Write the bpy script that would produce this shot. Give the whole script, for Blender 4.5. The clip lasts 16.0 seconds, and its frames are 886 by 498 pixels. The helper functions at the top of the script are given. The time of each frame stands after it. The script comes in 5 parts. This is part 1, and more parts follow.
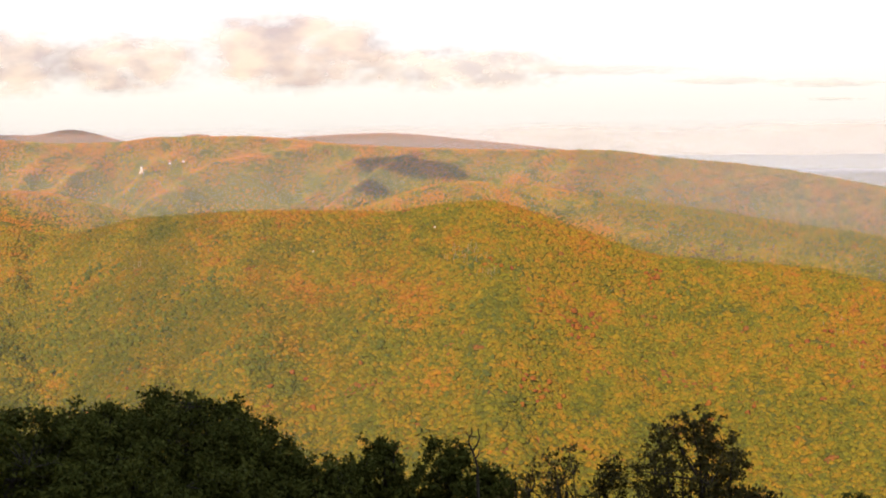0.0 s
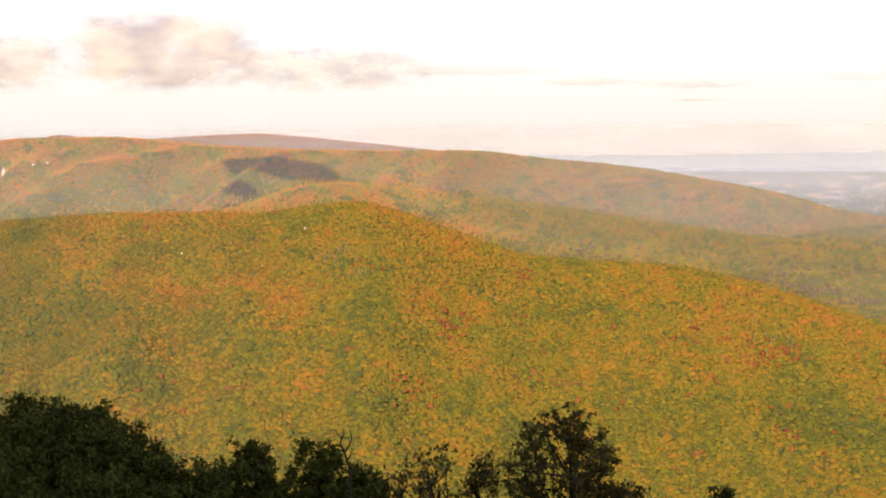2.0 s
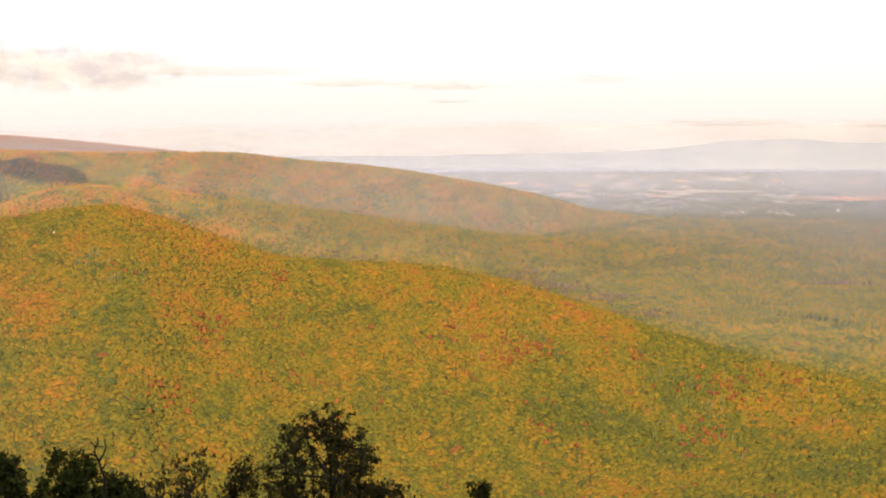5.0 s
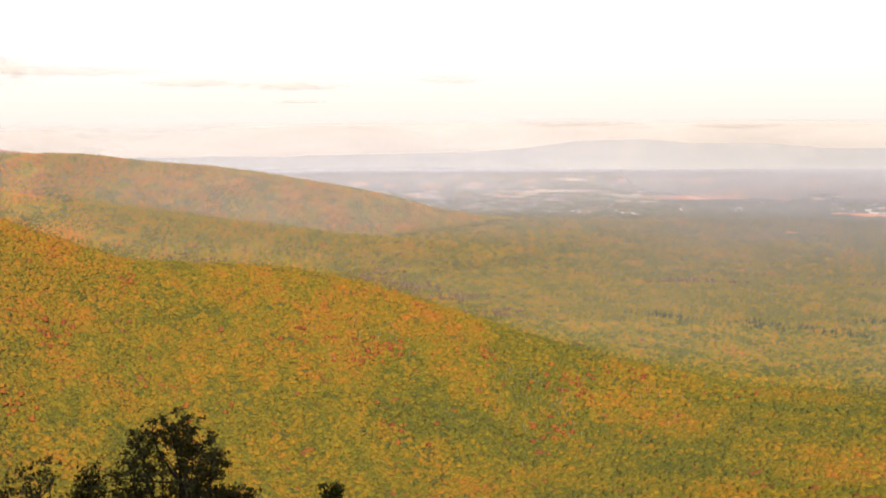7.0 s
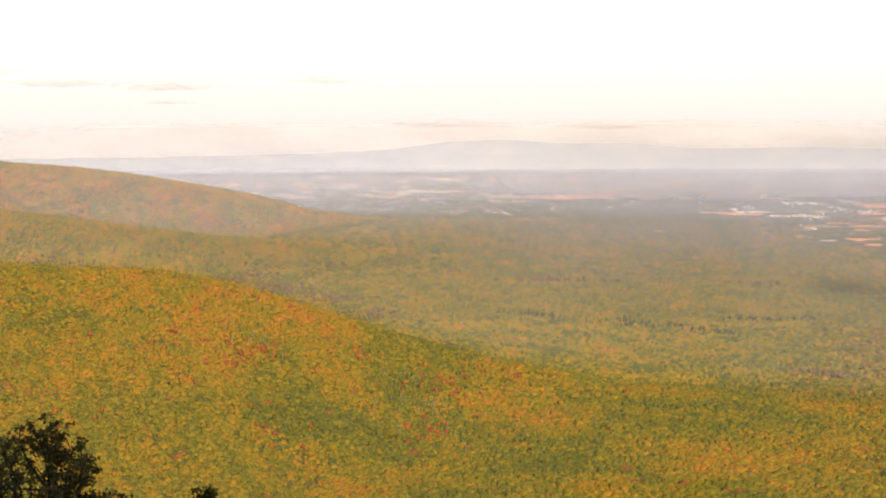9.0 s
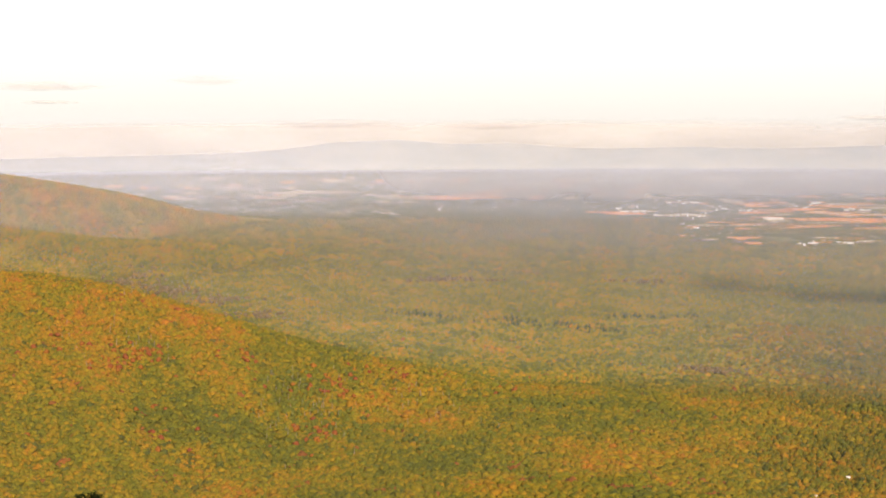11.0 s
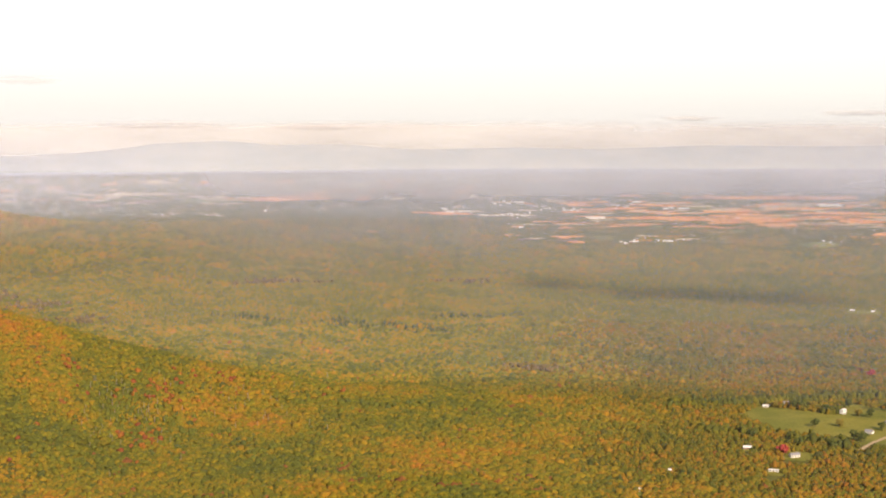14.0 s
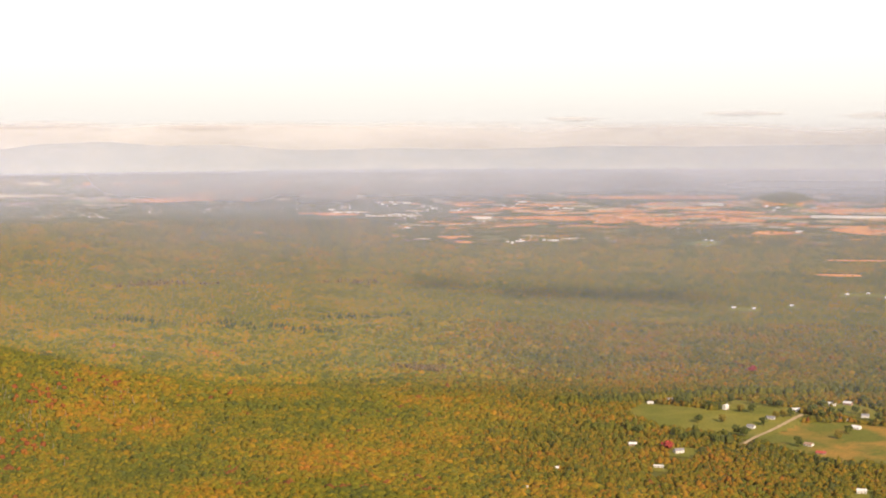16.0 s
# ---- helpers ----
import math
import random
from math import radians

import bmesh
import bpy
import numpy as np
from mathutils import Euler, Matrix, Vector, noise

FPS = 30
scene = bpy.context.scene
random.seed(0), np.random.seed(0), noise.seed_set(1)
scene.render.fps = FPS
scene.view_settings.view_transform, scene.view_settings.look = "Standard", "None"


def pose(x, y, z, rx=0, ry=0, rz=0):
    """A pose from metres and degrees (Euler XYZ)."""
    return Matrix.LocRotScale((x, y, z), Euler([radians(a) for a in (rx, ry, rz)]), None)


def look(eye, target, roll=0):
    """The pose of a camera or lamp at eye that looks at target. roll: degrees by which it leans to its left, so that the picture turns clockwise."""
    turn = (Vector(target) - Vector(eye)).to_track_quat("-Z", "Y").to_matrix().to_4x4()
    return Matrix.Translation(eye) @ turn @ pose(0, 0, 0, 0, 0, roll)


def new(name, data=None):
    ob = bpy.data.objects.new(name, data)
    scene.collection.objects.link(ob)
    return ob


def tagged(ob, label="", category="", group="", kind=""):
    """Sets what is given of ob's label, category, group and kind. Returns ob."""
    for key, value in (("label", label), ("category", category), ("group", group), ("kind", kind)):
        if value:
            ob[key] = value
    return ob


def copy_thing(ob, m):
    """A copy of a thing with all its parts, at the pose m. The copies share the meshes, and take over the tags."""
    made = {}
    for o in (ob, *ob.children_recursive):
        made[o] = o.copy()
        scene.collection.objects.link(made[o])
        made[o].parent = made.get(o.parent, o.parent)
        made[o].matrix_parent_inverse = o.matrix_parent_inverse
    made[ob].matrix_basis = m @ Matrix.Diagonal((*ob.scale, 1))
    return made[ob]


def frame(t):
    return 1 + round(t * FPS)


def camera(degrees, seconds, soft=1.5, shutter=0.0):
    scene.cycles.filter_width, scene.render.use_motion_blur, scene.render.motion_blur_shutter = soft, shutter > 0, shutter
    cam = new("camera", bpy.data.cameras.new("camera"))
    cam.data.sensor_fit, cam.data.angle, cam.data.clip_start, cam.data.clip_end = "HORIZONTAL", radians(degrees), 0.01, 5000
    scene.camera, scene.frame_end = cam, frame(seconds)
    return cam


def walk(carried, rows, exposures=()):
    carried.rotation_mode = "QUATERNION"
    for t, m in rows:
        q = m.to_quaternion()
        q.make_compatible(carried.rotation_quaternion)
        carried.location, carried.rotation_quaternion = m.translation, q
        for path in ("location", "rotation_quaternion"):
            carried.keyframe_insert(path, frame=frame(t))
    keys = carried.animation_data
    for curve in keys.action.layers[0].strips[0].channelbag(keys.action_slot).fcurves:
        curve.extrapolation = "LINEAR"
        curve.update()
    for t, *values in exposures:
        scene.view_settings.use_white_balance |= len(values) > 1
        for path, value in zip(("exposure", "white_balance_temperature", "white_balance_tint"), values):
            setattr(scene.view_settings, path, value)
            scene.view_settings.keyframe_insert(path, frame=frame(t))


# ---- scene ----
# The camera stands on a tripod at an overlook and pans to its right.
EYE = 1.7
STOPS = 0.58
cam = camera(33.0, 16.0, soft=1.9)
PAN = [
    (0.0, 0.00), (0.5, 1.14), (1.0, 2.35), (1.5, 3.55), (2.0, 4.97), (2.5, 6.48),
    (3.0, 8.03), (3.5, 9.51), (4.0, 11.11), (4.5, 12.69), (5.0, 14.30), (7.5, 21.34),
    (8.0, 22.58), (8.5, 23.74), (9.0, 24.92), (11.5, 30.33), (12.0, 31.46), (12.5, 32.63),
    (13.0, 33.79), (13.5, 34.78), (14.0, 35.89), (14.5, 36.93), (15.0, 38.05), (15.5, 39.11),
    (16.0, 40.22),
]
walk(cam, [(t, pose(0, 0, EYE, 90 - 4.816, 0.267, -yaw)) for t, yaw in PAN], exposures=[(0, STOPS, 6880, 12), (9, STOPS, 6880, 12), (16, STOPS - 0.04, 6800, 12)])

# ---- world and sun ----
SUN_AZ, SUN_EL = 193.0, 28.0          # clockwise from the first view, and above the horizon
world = bpy.data.worlds.new("sky")
scene.world = world
world.use_nodes = True
wt = world.node_tree
sky = wt.nodes.new("ShaderNodeTexSky")
sky.sky_type, sky.sun_disc = "NISHITA", False
sky.sun_elevation, sky.sun_rotation = radians(SUN_EL), radians(SUN_AZ)
sky.air_density, sky.dust_density, sky.ozone_density = 1.0, 1.6, 1.0
# the haze lifts the bright low sky down over the horizon
way, lift = wt.nodes.new("ShaderNodeTexCoord"), wt.nodes.new("ShaderNodeSeparateXYZ")
wt.links.new(way.outputs["Generated"], lift.inputs[0])
high = wt.nodes.new("ShaderNodeMath")
high.operation, high.inputs[1].default_value = "MAXIMUM", 0.0
wt.links.new(lift.outputs["Z"], high.inputs[0])
raised = wt.nodes.new("ShaderNodeMath")
raised.operation, raised.inputs[1].default_value, raised.inputs[2].default_value = "MULTIPLY_ADD", 0.85, 0.16
wt.links.new(high.outputs[0], raised.inputs[0])
joined = wt.nodes.new("ShaderNodeCombineXYZ")
wt.links.new(lift.outputs["X"], joined.inputs["X"])
wt.links.new(lift.outputs["Y"], joined.inputs["Y"])
wt.links.new(raised.outputs[0], joined.inputs["Z"])
wt.links.new(joined.outputs[0], sky.inputs["Vector"])
# bright milky haze, thickest towards the horizon all round
milky = wt.nodes.new("ShaderNodeMapRange")
milky.inputs["From Min"].default_value, milky.inputs["From Max"].default_value = 0.0, 0.5
milky.inputs["To Min"].default_value, milky.inputs["To Max"].default_value = 1.0, 0.15
wt.links.new(high.outputs[0], milky.inputs["Value"])
veil = wt.nodes.new("ShaderNodeMix")
veil.data_type = "RGBA"
glow = wt.nodes.new("ShaderNodeValToRGB")
glow.color_ramp.elements.new(0.5)
for stop, (p_, c_) in zip(glow.color_ramp.elements, ((0.0, (0.53, 0.515, 0.488)), (0.02, (0.588, 0.574, 0.535)), (0.085, (0.655, 0.665, 0.70)))):
    stop.position, stop.color = p_, (*c_, 1)
wt.links.new(high.outputs[0], glow.inputs["Fac"])
bright = wt.nodes.new("ShaderNodeVectorMath")
bright.operation = "SCALE"
bright.inputs["Scale"].default_value = 8.0
wt.links.new(glow.outputs["Color"], bright.inputs[0])
wt.links.new(bright.outputs[0], veil.inputs[7])
wt.links.new(milky.outputs[0], veil.inputs[0])
wt.links.new(sky.outputs["Color"], veil.inputs[6])
wt.links.new(veil.outputs[2], wt.nodes["Background"].inputs["Color"])
wt.nodes["Background"].inputs["Strength"].default_value = 0.15
lamp = bpy.data.lights.new("sun", "SUN")
lamp.energy, lamp.angle, lamp.color = 4.3, radians(0.6), (1.0, 0.795, 0.565)
sun = new("sun", lamp)
sd = Vector((math.sin(radians(SUN_AZ)) * math.cos(radians(SUN_EL)), math.cos(radians(SUN_AZ)) * math.cos(radians(SUN_EL)), math.sin(radians(SUN_EL))))
sun.matrix_world = look(sd * 300, (0, 0, 0))


# ---- material helpers ----
def material(name, rough=0.9, spec=0.2):
    m = bpy.data.materials.new(name)
    m.use_nodes = True
    b = m.node_tree.nodes["Principled BSDF"]
    b.inputs["Roughness"].default_value = rough
    b.inputs["Specular IOR Level"].default_value = spec
    return m, m.node_tree, b


def node(nt, kind, **values):
    n = nt.nodes.new(kind)
    for key, value in values.items():
        n.inputs[key.replace("_", " ")].default_value = value
    return n


def ramp(nt, source, stops, interpolation="LINEAR"):
    r = nt.nodes.new("ShaderNodeValToRGB")
    r.color_ramp.interpolation = interpolation
    els = r.color_ramp.elements
    while len(els) < len(stops):
        els.new(0.5)
    for e, (p, c) in zip(els, stops):
        e.position, e.color = p, (*c, 1)
    nt.links.new(source, r.inputs["Fac"])
    return r.outputs["Color"]


def math_node(nt, op, a, b, clamp=False):
    n = nt.nodes.new("ShaderNodeMath")
    n.operation, n.use_clamp = op, clamp
    for i, v in enumerate((a, b)):
        if isinstance(v, (int, float)):
            n.inputs[i].default_value = v
        else:
            nt.links.new(v, n.inputs[i])
    return n.outputs[0]


def mix_color(nt, fac, a, b, blend="MIX"):
    n = nt.nodes.new("ShaderNodeMix")
    n.data_type, n.blend_type = "RGBA", blend
    for i, v in ((0, fac), (6, a), (7, b)):
        if isinstance(v, (int, float)):
            n.inputs[i].default_value = v
        elif isinstance(v, tuple):
            n.inputs[i].default_value = (*v, 1)
        else:
            nt.links.new(v, n.inputs[i])
    return n.outputs[2]


def noise_at(nt, size, detail=2.0, rough=0.5, stretch=(1, 1, 1)):
    """Noise over the world's metres: size is that of its blobs."""
    g = nt.nodes.new("ShaderNodeNewGeometry")
    mp = nt.nodes.new("ShaderNodeMapping")
    mp.inputs["Scale"].default_value = [k / size for k in stretch]
    nt.links.new(g.outputs["Position"], mp.inputs["Vector"])
    n = node(nt, "ShaderNodeTexNoise", Scale=1.0, Detail=detail, Roughness=rough)
    nt.links.new(mp.outputs["Vector"], n.inputs["Vector"])
    return n.outputs["Fac"]


GREEN_D, GREEN, OLIVE = (0.083, 0.089, 0.014), (0.116, 0.112, 0.012), (0.158, 0.128, 0.012)
GOLD, AMBER, ORANGE, RED = (0.205, 0.137, 0.012), (0.250, 0.133, 0.013), (0.275, 0.110, 0.017), (0.205, 0.064, 0.024)


def mixed_material(name, low, high):
    """A colour of its own for each tree between two tones."""
    m, nt, b = material(name, 0.9, 0.1)
    g = nt.nodes.new("ShaderNodeNewGeometry")
    c = mix_color(nt, g.outputs["Random Per Island"], low, high)
    c = mix_color(nt, 1.0, c, ramp(nt, noise_at(nt, 1.6, 3), [(0.3, (0.75, 0.75, 0.75)), (0.7, (1.25, 1.25, 1.25))]), "MULTIPLY")
    nt.links.new(c, b.inputs["Base Color"])
    return m


def forest_material(name, shift, patch, per_tree=0.42, red=0.03, amp=0.7, turn=0.0011, dark=1.6, gain=1.0, broad=6.0):
    """Autumn leaves: a colour for each tree, which leans with its neighbours from green to orange."""
    m, nt, b = material(name, 0.85, 0.15)
    g = nt.nodes.new("ShaderNodeNewGeometry")
    own = g.outputs["Random Per Island"]
    near, wide = noise_at(nt, patch, 4, 0.65, (1.0, 0.6, 1.0)), noise_at(nt, patch * broad, 3, 0.6, (1.0, 0.55, 1.0))
    v = math_node(nt, "ADD", math_node(nt, "MULTIPLY", math_node(nt, "SUBTRACT", own, 0.5), per_tree),
                  math_node(nt, "MULTIPLY", math_node(nt, "SUBTRACT", near, 0.5), amp))
    v = math_node(nt, "ADD", v, math_node(nt, "MULTIPLY", math_node(nt, "SUBTRACT", wide, 0.5), amp * 1.7))
    # leaf clusters inside a crown
    grain = noise_at(nt, 1.5, 4, 0.7)
    v = math_node(nt, "ADD", v, math_node(nt, "MULTIPLY", math_node(nt, "SUBTRACT", grain, 0.5), 0.5))
    # higher slopes have turned further
    place = nt.nodes.new("ShaderNodeSeparateXYZ")
    nt.links.new(g.outputs["Position"], place.inputs[0])
    climb = math_node(nt, "MULTIPLY_ADD", place.outputs["Z"], turn)
    climb.node.inputs[2].default_value = turn * 300
    v = math_node(nt, "ADD", v, climb)
    v = math_node(nt, "ADD", v, shift)
    c = ramp(nt, v, [(0.0, GREEN_D), (0.22, GREEN), (0.42, OLIVE), (0.60, GOLD), (0.78, AMBER), (1.0, ORANGE)])
    # scattered reds, in loose drifts
    odd = math_node(nt, "FRACT", math_node(nt, "MULTIPLY", own, 37.0), 0.0)
    drift = noise_at(nt, patch * 2.2, 3, 0.6)
    hot = math_node(nt, "LESS_THAN", odd, math_node(nt, "MULTIPLY", math_node(nt, "MAXIMUM", math_node(nt, "SUBTRACT", drift, 0.605), 0.0004), red * 110.0))
    c = mix_color(nt, math_node(nt, "MULTIPLY", hot, 0.8), c, RED)
    # dark evergreens in small stands
    other = math_node(nt, "FRACT", math_node(nt, "MULTIPLY", own, 91.0), 0.0)
    stands = math_node(nt, "MULTIPLY", math_node(nt, "MAXIMUM", math_node(nt, "SUBTRACT", noise_at(nt, patch * 3.1, 3, 0.6), 0.55), 0.004), dark)
    c = mix_color(nt, math_node(nt, "MULTIPLY", math_node(nt, "LESS_THAN", other, stands), 0.85), c, (0.064, 0.076, 0.020))
    # some trees are thicker in leaf and darker than others
    tone = math_node(nt, "FRACT", math_node(nt, "MULTIPLY", own, 17.0), 0.0)
    c = mix_color(nt, 1.0, c, ramp(nt, tone, [(0.0, (0.88, 0.88, 0.89)), (0.5, (1.0, 1.0, 1.0)), (1.0, (1.12, 1.12, 1.09))]), "MULTIPLY")
    c = mix_color(nt, 1.0, c, ramp(nt, grain, [(0.32, (0.74 * gain, 0.75 * gain, 0.77 * gain)), (0.68, (1.27 * gain, 1.25 * gain, 1.19 * gain))]), "MULTIPLY")
    nt.links.new(c, b.inputs["Base Color"])
    bump = node(nt, "ShaderNodeBump", Strength=0.6, Distance=1.2)
    nt.links.new(grain, bump.inputs["Height"])
    # leaves lie flatter than the crown's outline
    lie = nt.nodes.new("ShaderNodeVectorMath")
    lie.operation, lie.inputs[1].default_value = "ADD", (0, 0, 0.5)
    nt.links.new(bump.outputs["Normal"], lie.inputs[0])
    even = nt.nodes.new("ShaderNodeVectorMath")
    even.operation = "NORMALIZE"
    nt.links.new(lie.outputs[0], even.inputs[0])
    nt.links.new(even.outputs[0], b.inputs["Normal"])
    return m


M_NEAR = forest_material("autumn_leaves_near_ridge", 0.495, 24, 0.48, 0.03, 1.0, 0.0010, 2.2, 0.92, 5.0)
M_PLAIN = forest_material("autumn_leaves_valley", 0.40, 13, 0.7, 0.012, 0.9, 0.0006, 5.0, 1.13, 4.5)
M_GREENER = forest_material("dull_green_leaves_valley", 0.30, 18, 0.6, 0.008, 0.9, 0.0006, 6.0, 0.98, 4.5)
M_WOODS = forest_material("green_and_gold_leaves", 0.55, 22, 0.6, 0.012, 0.8, 0.0011, 4.0, 0.73)
M_HEDGE = forest_material("hedge_leaves", 0.28, 40, 0.4, 0.0)
M_FAR = forest_material("autumn_leaves_far_ridge", 0.58, 24, 0.5, 0.14, 2.1, 0.0014, 9.0, 1.45, 3.5)
M_BACK = forest_material("dull_russet_leaves_back_ridge", 0.72, 60, 0.4, 0.03, 0.6, 0.0018, 1.2, 1.0, 4.0)
M_DULL = forest_material("dull_green_leaves_near_ridge", 0.44, 24, 0.42, 0.02, 0.9, 0.0012, 3.0, 0.72, 5.0)
M_TALL = forest_material("dark_green_leaves_tall_trees", 0.10, 22, 0.5, 0.004, 0.5, 0.0, 6.0, 0.8)
M_MID = forest_material("orange_leaves_middle_ridge", 0.56, 24, 0.45, 0.04, 1.8, 0.0016, 6.0, 1.28, 3.5)
M_SPUR = forest_material("orange_and_green_leaves_spur", 0.72, 24, 0.45, 0.07, 2.0, 0.0012, 8.0, 1.45, 3.5)
M_FOOT = forest_material("green_and_yellow_leaves_foothill", 0.48, 22, 0.5, 0.06, 1.6, 0.0008, 5.0, 1.37, 3.5)
M_BARE = mixed_material("grey_mauve_bare_twigs", (0.095, 0.073, 0.034), (0.155, 0.108, 0.046))
M_DRIFT = mixed_material("crimson_and_rust_leaves", (0.155, 0.044, 0.020), (0.215, 0.088, 0.016))
M_EVERGREEN = forest_material("evergreen_and_dull_green_leaves", -0.05, 30, 0.3, 0.0, 0.3, 0.0, 12.0)

m, nt, b = material("forest_floor", 0.95, 0.1)
c = ramp(nt, noise_at(nt, 45, 5, 0.65), [(0.3, (0.085, 0.09, 0.02)), (0.5, (0.115, 0.105, 0.02)), (0.7, (0.15, 0.11, 0.024))])
nt.links.new(c, b.inputs["Base Color"])
M_FLOOR = m


# ---- the lie of the land ----
TABLE = np.random.RandomState(7).rand(256, 256)


def value_noise(x, y):
    xi, yi = np.floor(x).astype(int), np.floor(y).astype(int)
    u, v = x - xi, y - yi
    u, v = u * u * (3 - 2 * u), v * v * (3 - 2 * v)
    a, b_, c_, d = (TABLE[(xi + i) % 256, (yi + j) % 256] for i, j in ((0, 0), (1, 0), (0, 1), (1, 1)))
    return (a * (1 - u) + b_ * u) * (1 - v) + (c_ * (1 - u) + d * u) * v - 0.5


def fbm(x, y, octaves=4):
    return sum(value_noise(x * 2 ** k + 17 * k, y * 2 ** k + 5 * k) / 2 ** k for k in range(octaves))


def smooth(a, b_, v):
    t = np.clip((v - a) / (b_ - a), 0, 1)
    return t * t * (3 - 2 * t)


DEPTH, BEND, REACH = 400.0, 2600.0, 2100.0     # the valley's depth below the eye; beyond BEND distances draw together


def true_range(r):
    """The real distance of what stands at r in the scene."""
    q = np.clip((r - BEND) / REACH, 0, 0.9925)
    return np.where(r < BEND, r, BEND - REACH * np.log(1 - q))


def drawn_range(far):
    return np.where(far < BEND, far, BEND + REACH * (1 - np.exp(-(np.maximum(far, BEND) - BEND) / REACH)))


def valley(r):
    r = np.maximum(r, 0.001)
    return EYE - DEPTH * r / true_range(r)


def profile(points):
    """A soft line through (bearing, value) pairs."""
    xs, ys = zip(*points)

    def line(az):
        return (np.interp(az - 0.35, xs, ys) + 2 * np.interp(az, xs, ys) + np.interp(az + 0.35, xs, ys)) / 4
    return line


# each ridge: the elevation of its crest by bearing (degrees), the distance of the crest, its slope, how broken it is
NEAR_CREST = profile([(-40, -7), (-24, -5.3), (-16.5, -4.62), (-14.1, -4.06), (-11.6, -3.48), (-7.6, -3.26), (-3.5, -3.30), (-2, -3.38),
                      (-0.5, -3.11), (1.76, -2.92), (3.2, -3.29), (4.9, -3.94), (7.9, -5.0), (10.65, -5.23), (14, -5.42), (16.6, -5.95),
                      (18.9, -6.65), (23.2, -8.05), (26.6, -8.95), (29.7, -9.5), (32.5, -10.2), (36.2, -10.85), (42, -12.5), (60, -17)])
NEAR_DIST = profile([(-40, 3000), (-16, 2980), (-8, 2740), (0, 2600), (14, 2500), (23, 2350), (30, 2230), (36, 2080), (60, 1900)])
MID_CREST = profile([(-40, -2.0), (-24, -2.2), (-16.5, -2.35), (-14.9, -2.44), (-13.3, -2.82), (-11.6, -3.37), (-9, -4.6), (-6, -6), (0, -9)])
SPUR_CREST = profile([(-14, -7.5), (-8, -4.6), (-4, -3.4), (-2, -2.8), (-0.7, -2.36), (1.04, -2.18), (3.4, -2.39), (5.0, -2.6), (5.7, -2.82), (6.8, -3.4), (7.9, -4.47), (9, -5.4), (16, -9)])
SPUR_TWO_CREST = profile([(-2, -6), (2, -3.7), (4.5, -3.05), (6.6, -2.85), (10.1, -3.35), (13, -3.8), (16.9, -4.3), (20.9, -4.55), (26, -6), (30, -8)])
FAR_CREST = profile([(-40, -0.5), (-24, -0.4), (-16.4, -0.55), (-14.4, -0.71), (-12.1, -0.66), (-10.9, -0.48), (-7.4, -0.46), (-5.7, -0.58),
                     (-4, -0.78), (-0.9, -0.95), (1.7, -1.02), (4.7, -1.05), (6.6, -1.1), (8.9, -1.4), (11, -1.57), (13.1, -1.85),
                     (15.1, -2.2), (16.5, -2.45), (17.9, -2.75), (20, -3.33), (22.2, -3.62), (26, -4.2), (32, -6)])
BACK_CREST = profile([(-40, -0.6), (-24, -0.3), (-16.4, -0.38), (-15.2, -0.42), (-14, -0.17), (-13.1, -0.32), (-12.2, -0.62), (-10.9, -0.72),
                      (-9.3, -0.34), (-8.4, -0.56), (-7.5, -0.72), (-5.7, -0.53), (-3.9, -0.44), (-2, -0.38), (-0.1, -0.54), (2.5, -0.81),
                      (4.7, -1.06), (7, -1.4), (12, -2.2), (20, -4)])


KNOB_CREST = profile([(40, -6), (50.6, -3.45), (51.5, -3.05), (52.3, -2.74), (52.9, -2.62), (53.4, -2.6), (54.1, -2.86), (55.0, -3.35), (60, -6)])


def ridge(az, r, x, y, crest, dist, front, rear, rough, lift, ribs=0.0, width=400.0, skew=0.35):
    """A ridge whose face is cut into spurs and hollows that run down from the crest."""
    d = dist(az) if callable(dist) else dist + 0 * az
    top = EYE + d * np.tan(np.radians(crest(az))) - lift
    away = r - d
    gully = fbm(x / 260, y / 260, 4)
    fall = np.sqrt(away ** 2 + 30 ** 2) - 30
    slope = np.where(away < 0, front, rear) * (1 + 0.05 * np.sin(az * 1.3 + fbm(x / 500, y / 500) * 6))
    across = np.radians(az) * d + skew * away + 170 * fbm(x / 420 + 9, y / 420 + 4, 3)
    wave = 0.75 * np.cos(2 * np.pi * across / width) + 0.5 * np.cos(2 * np.pi * across / (0.43 * width) + 1.0)
    face = np.clip(fall / 220, 0, 1)
    return top - slope * fall + (rough * gully + ribs * wave * np.clip(1.4 - fall / 900, 0.3, 1)) * face


# crest, distance, slope before and behind, how broken, depth under the trees, spurs and their width and slant
RIDGES = [(MID_CREST, 3250, 0.28, 0.5, 40, 5, 10, 260, 0.3), (SPUR_CREST, 3650, 0.35, 0.6, 30, 4, 14, 300, -0.3), (SPUR_TWO_CREST, 3800, 0.30, 0.6, 25, 3, 14, 330, -0.5),
          (FAR_CREST, 4300, 0.48, 0.6, 40, 2, 34, 480, -0.6), (BACK_CREST, 4600, 0.5, 0.6, 30, 1, 12, 300, 0.35)]


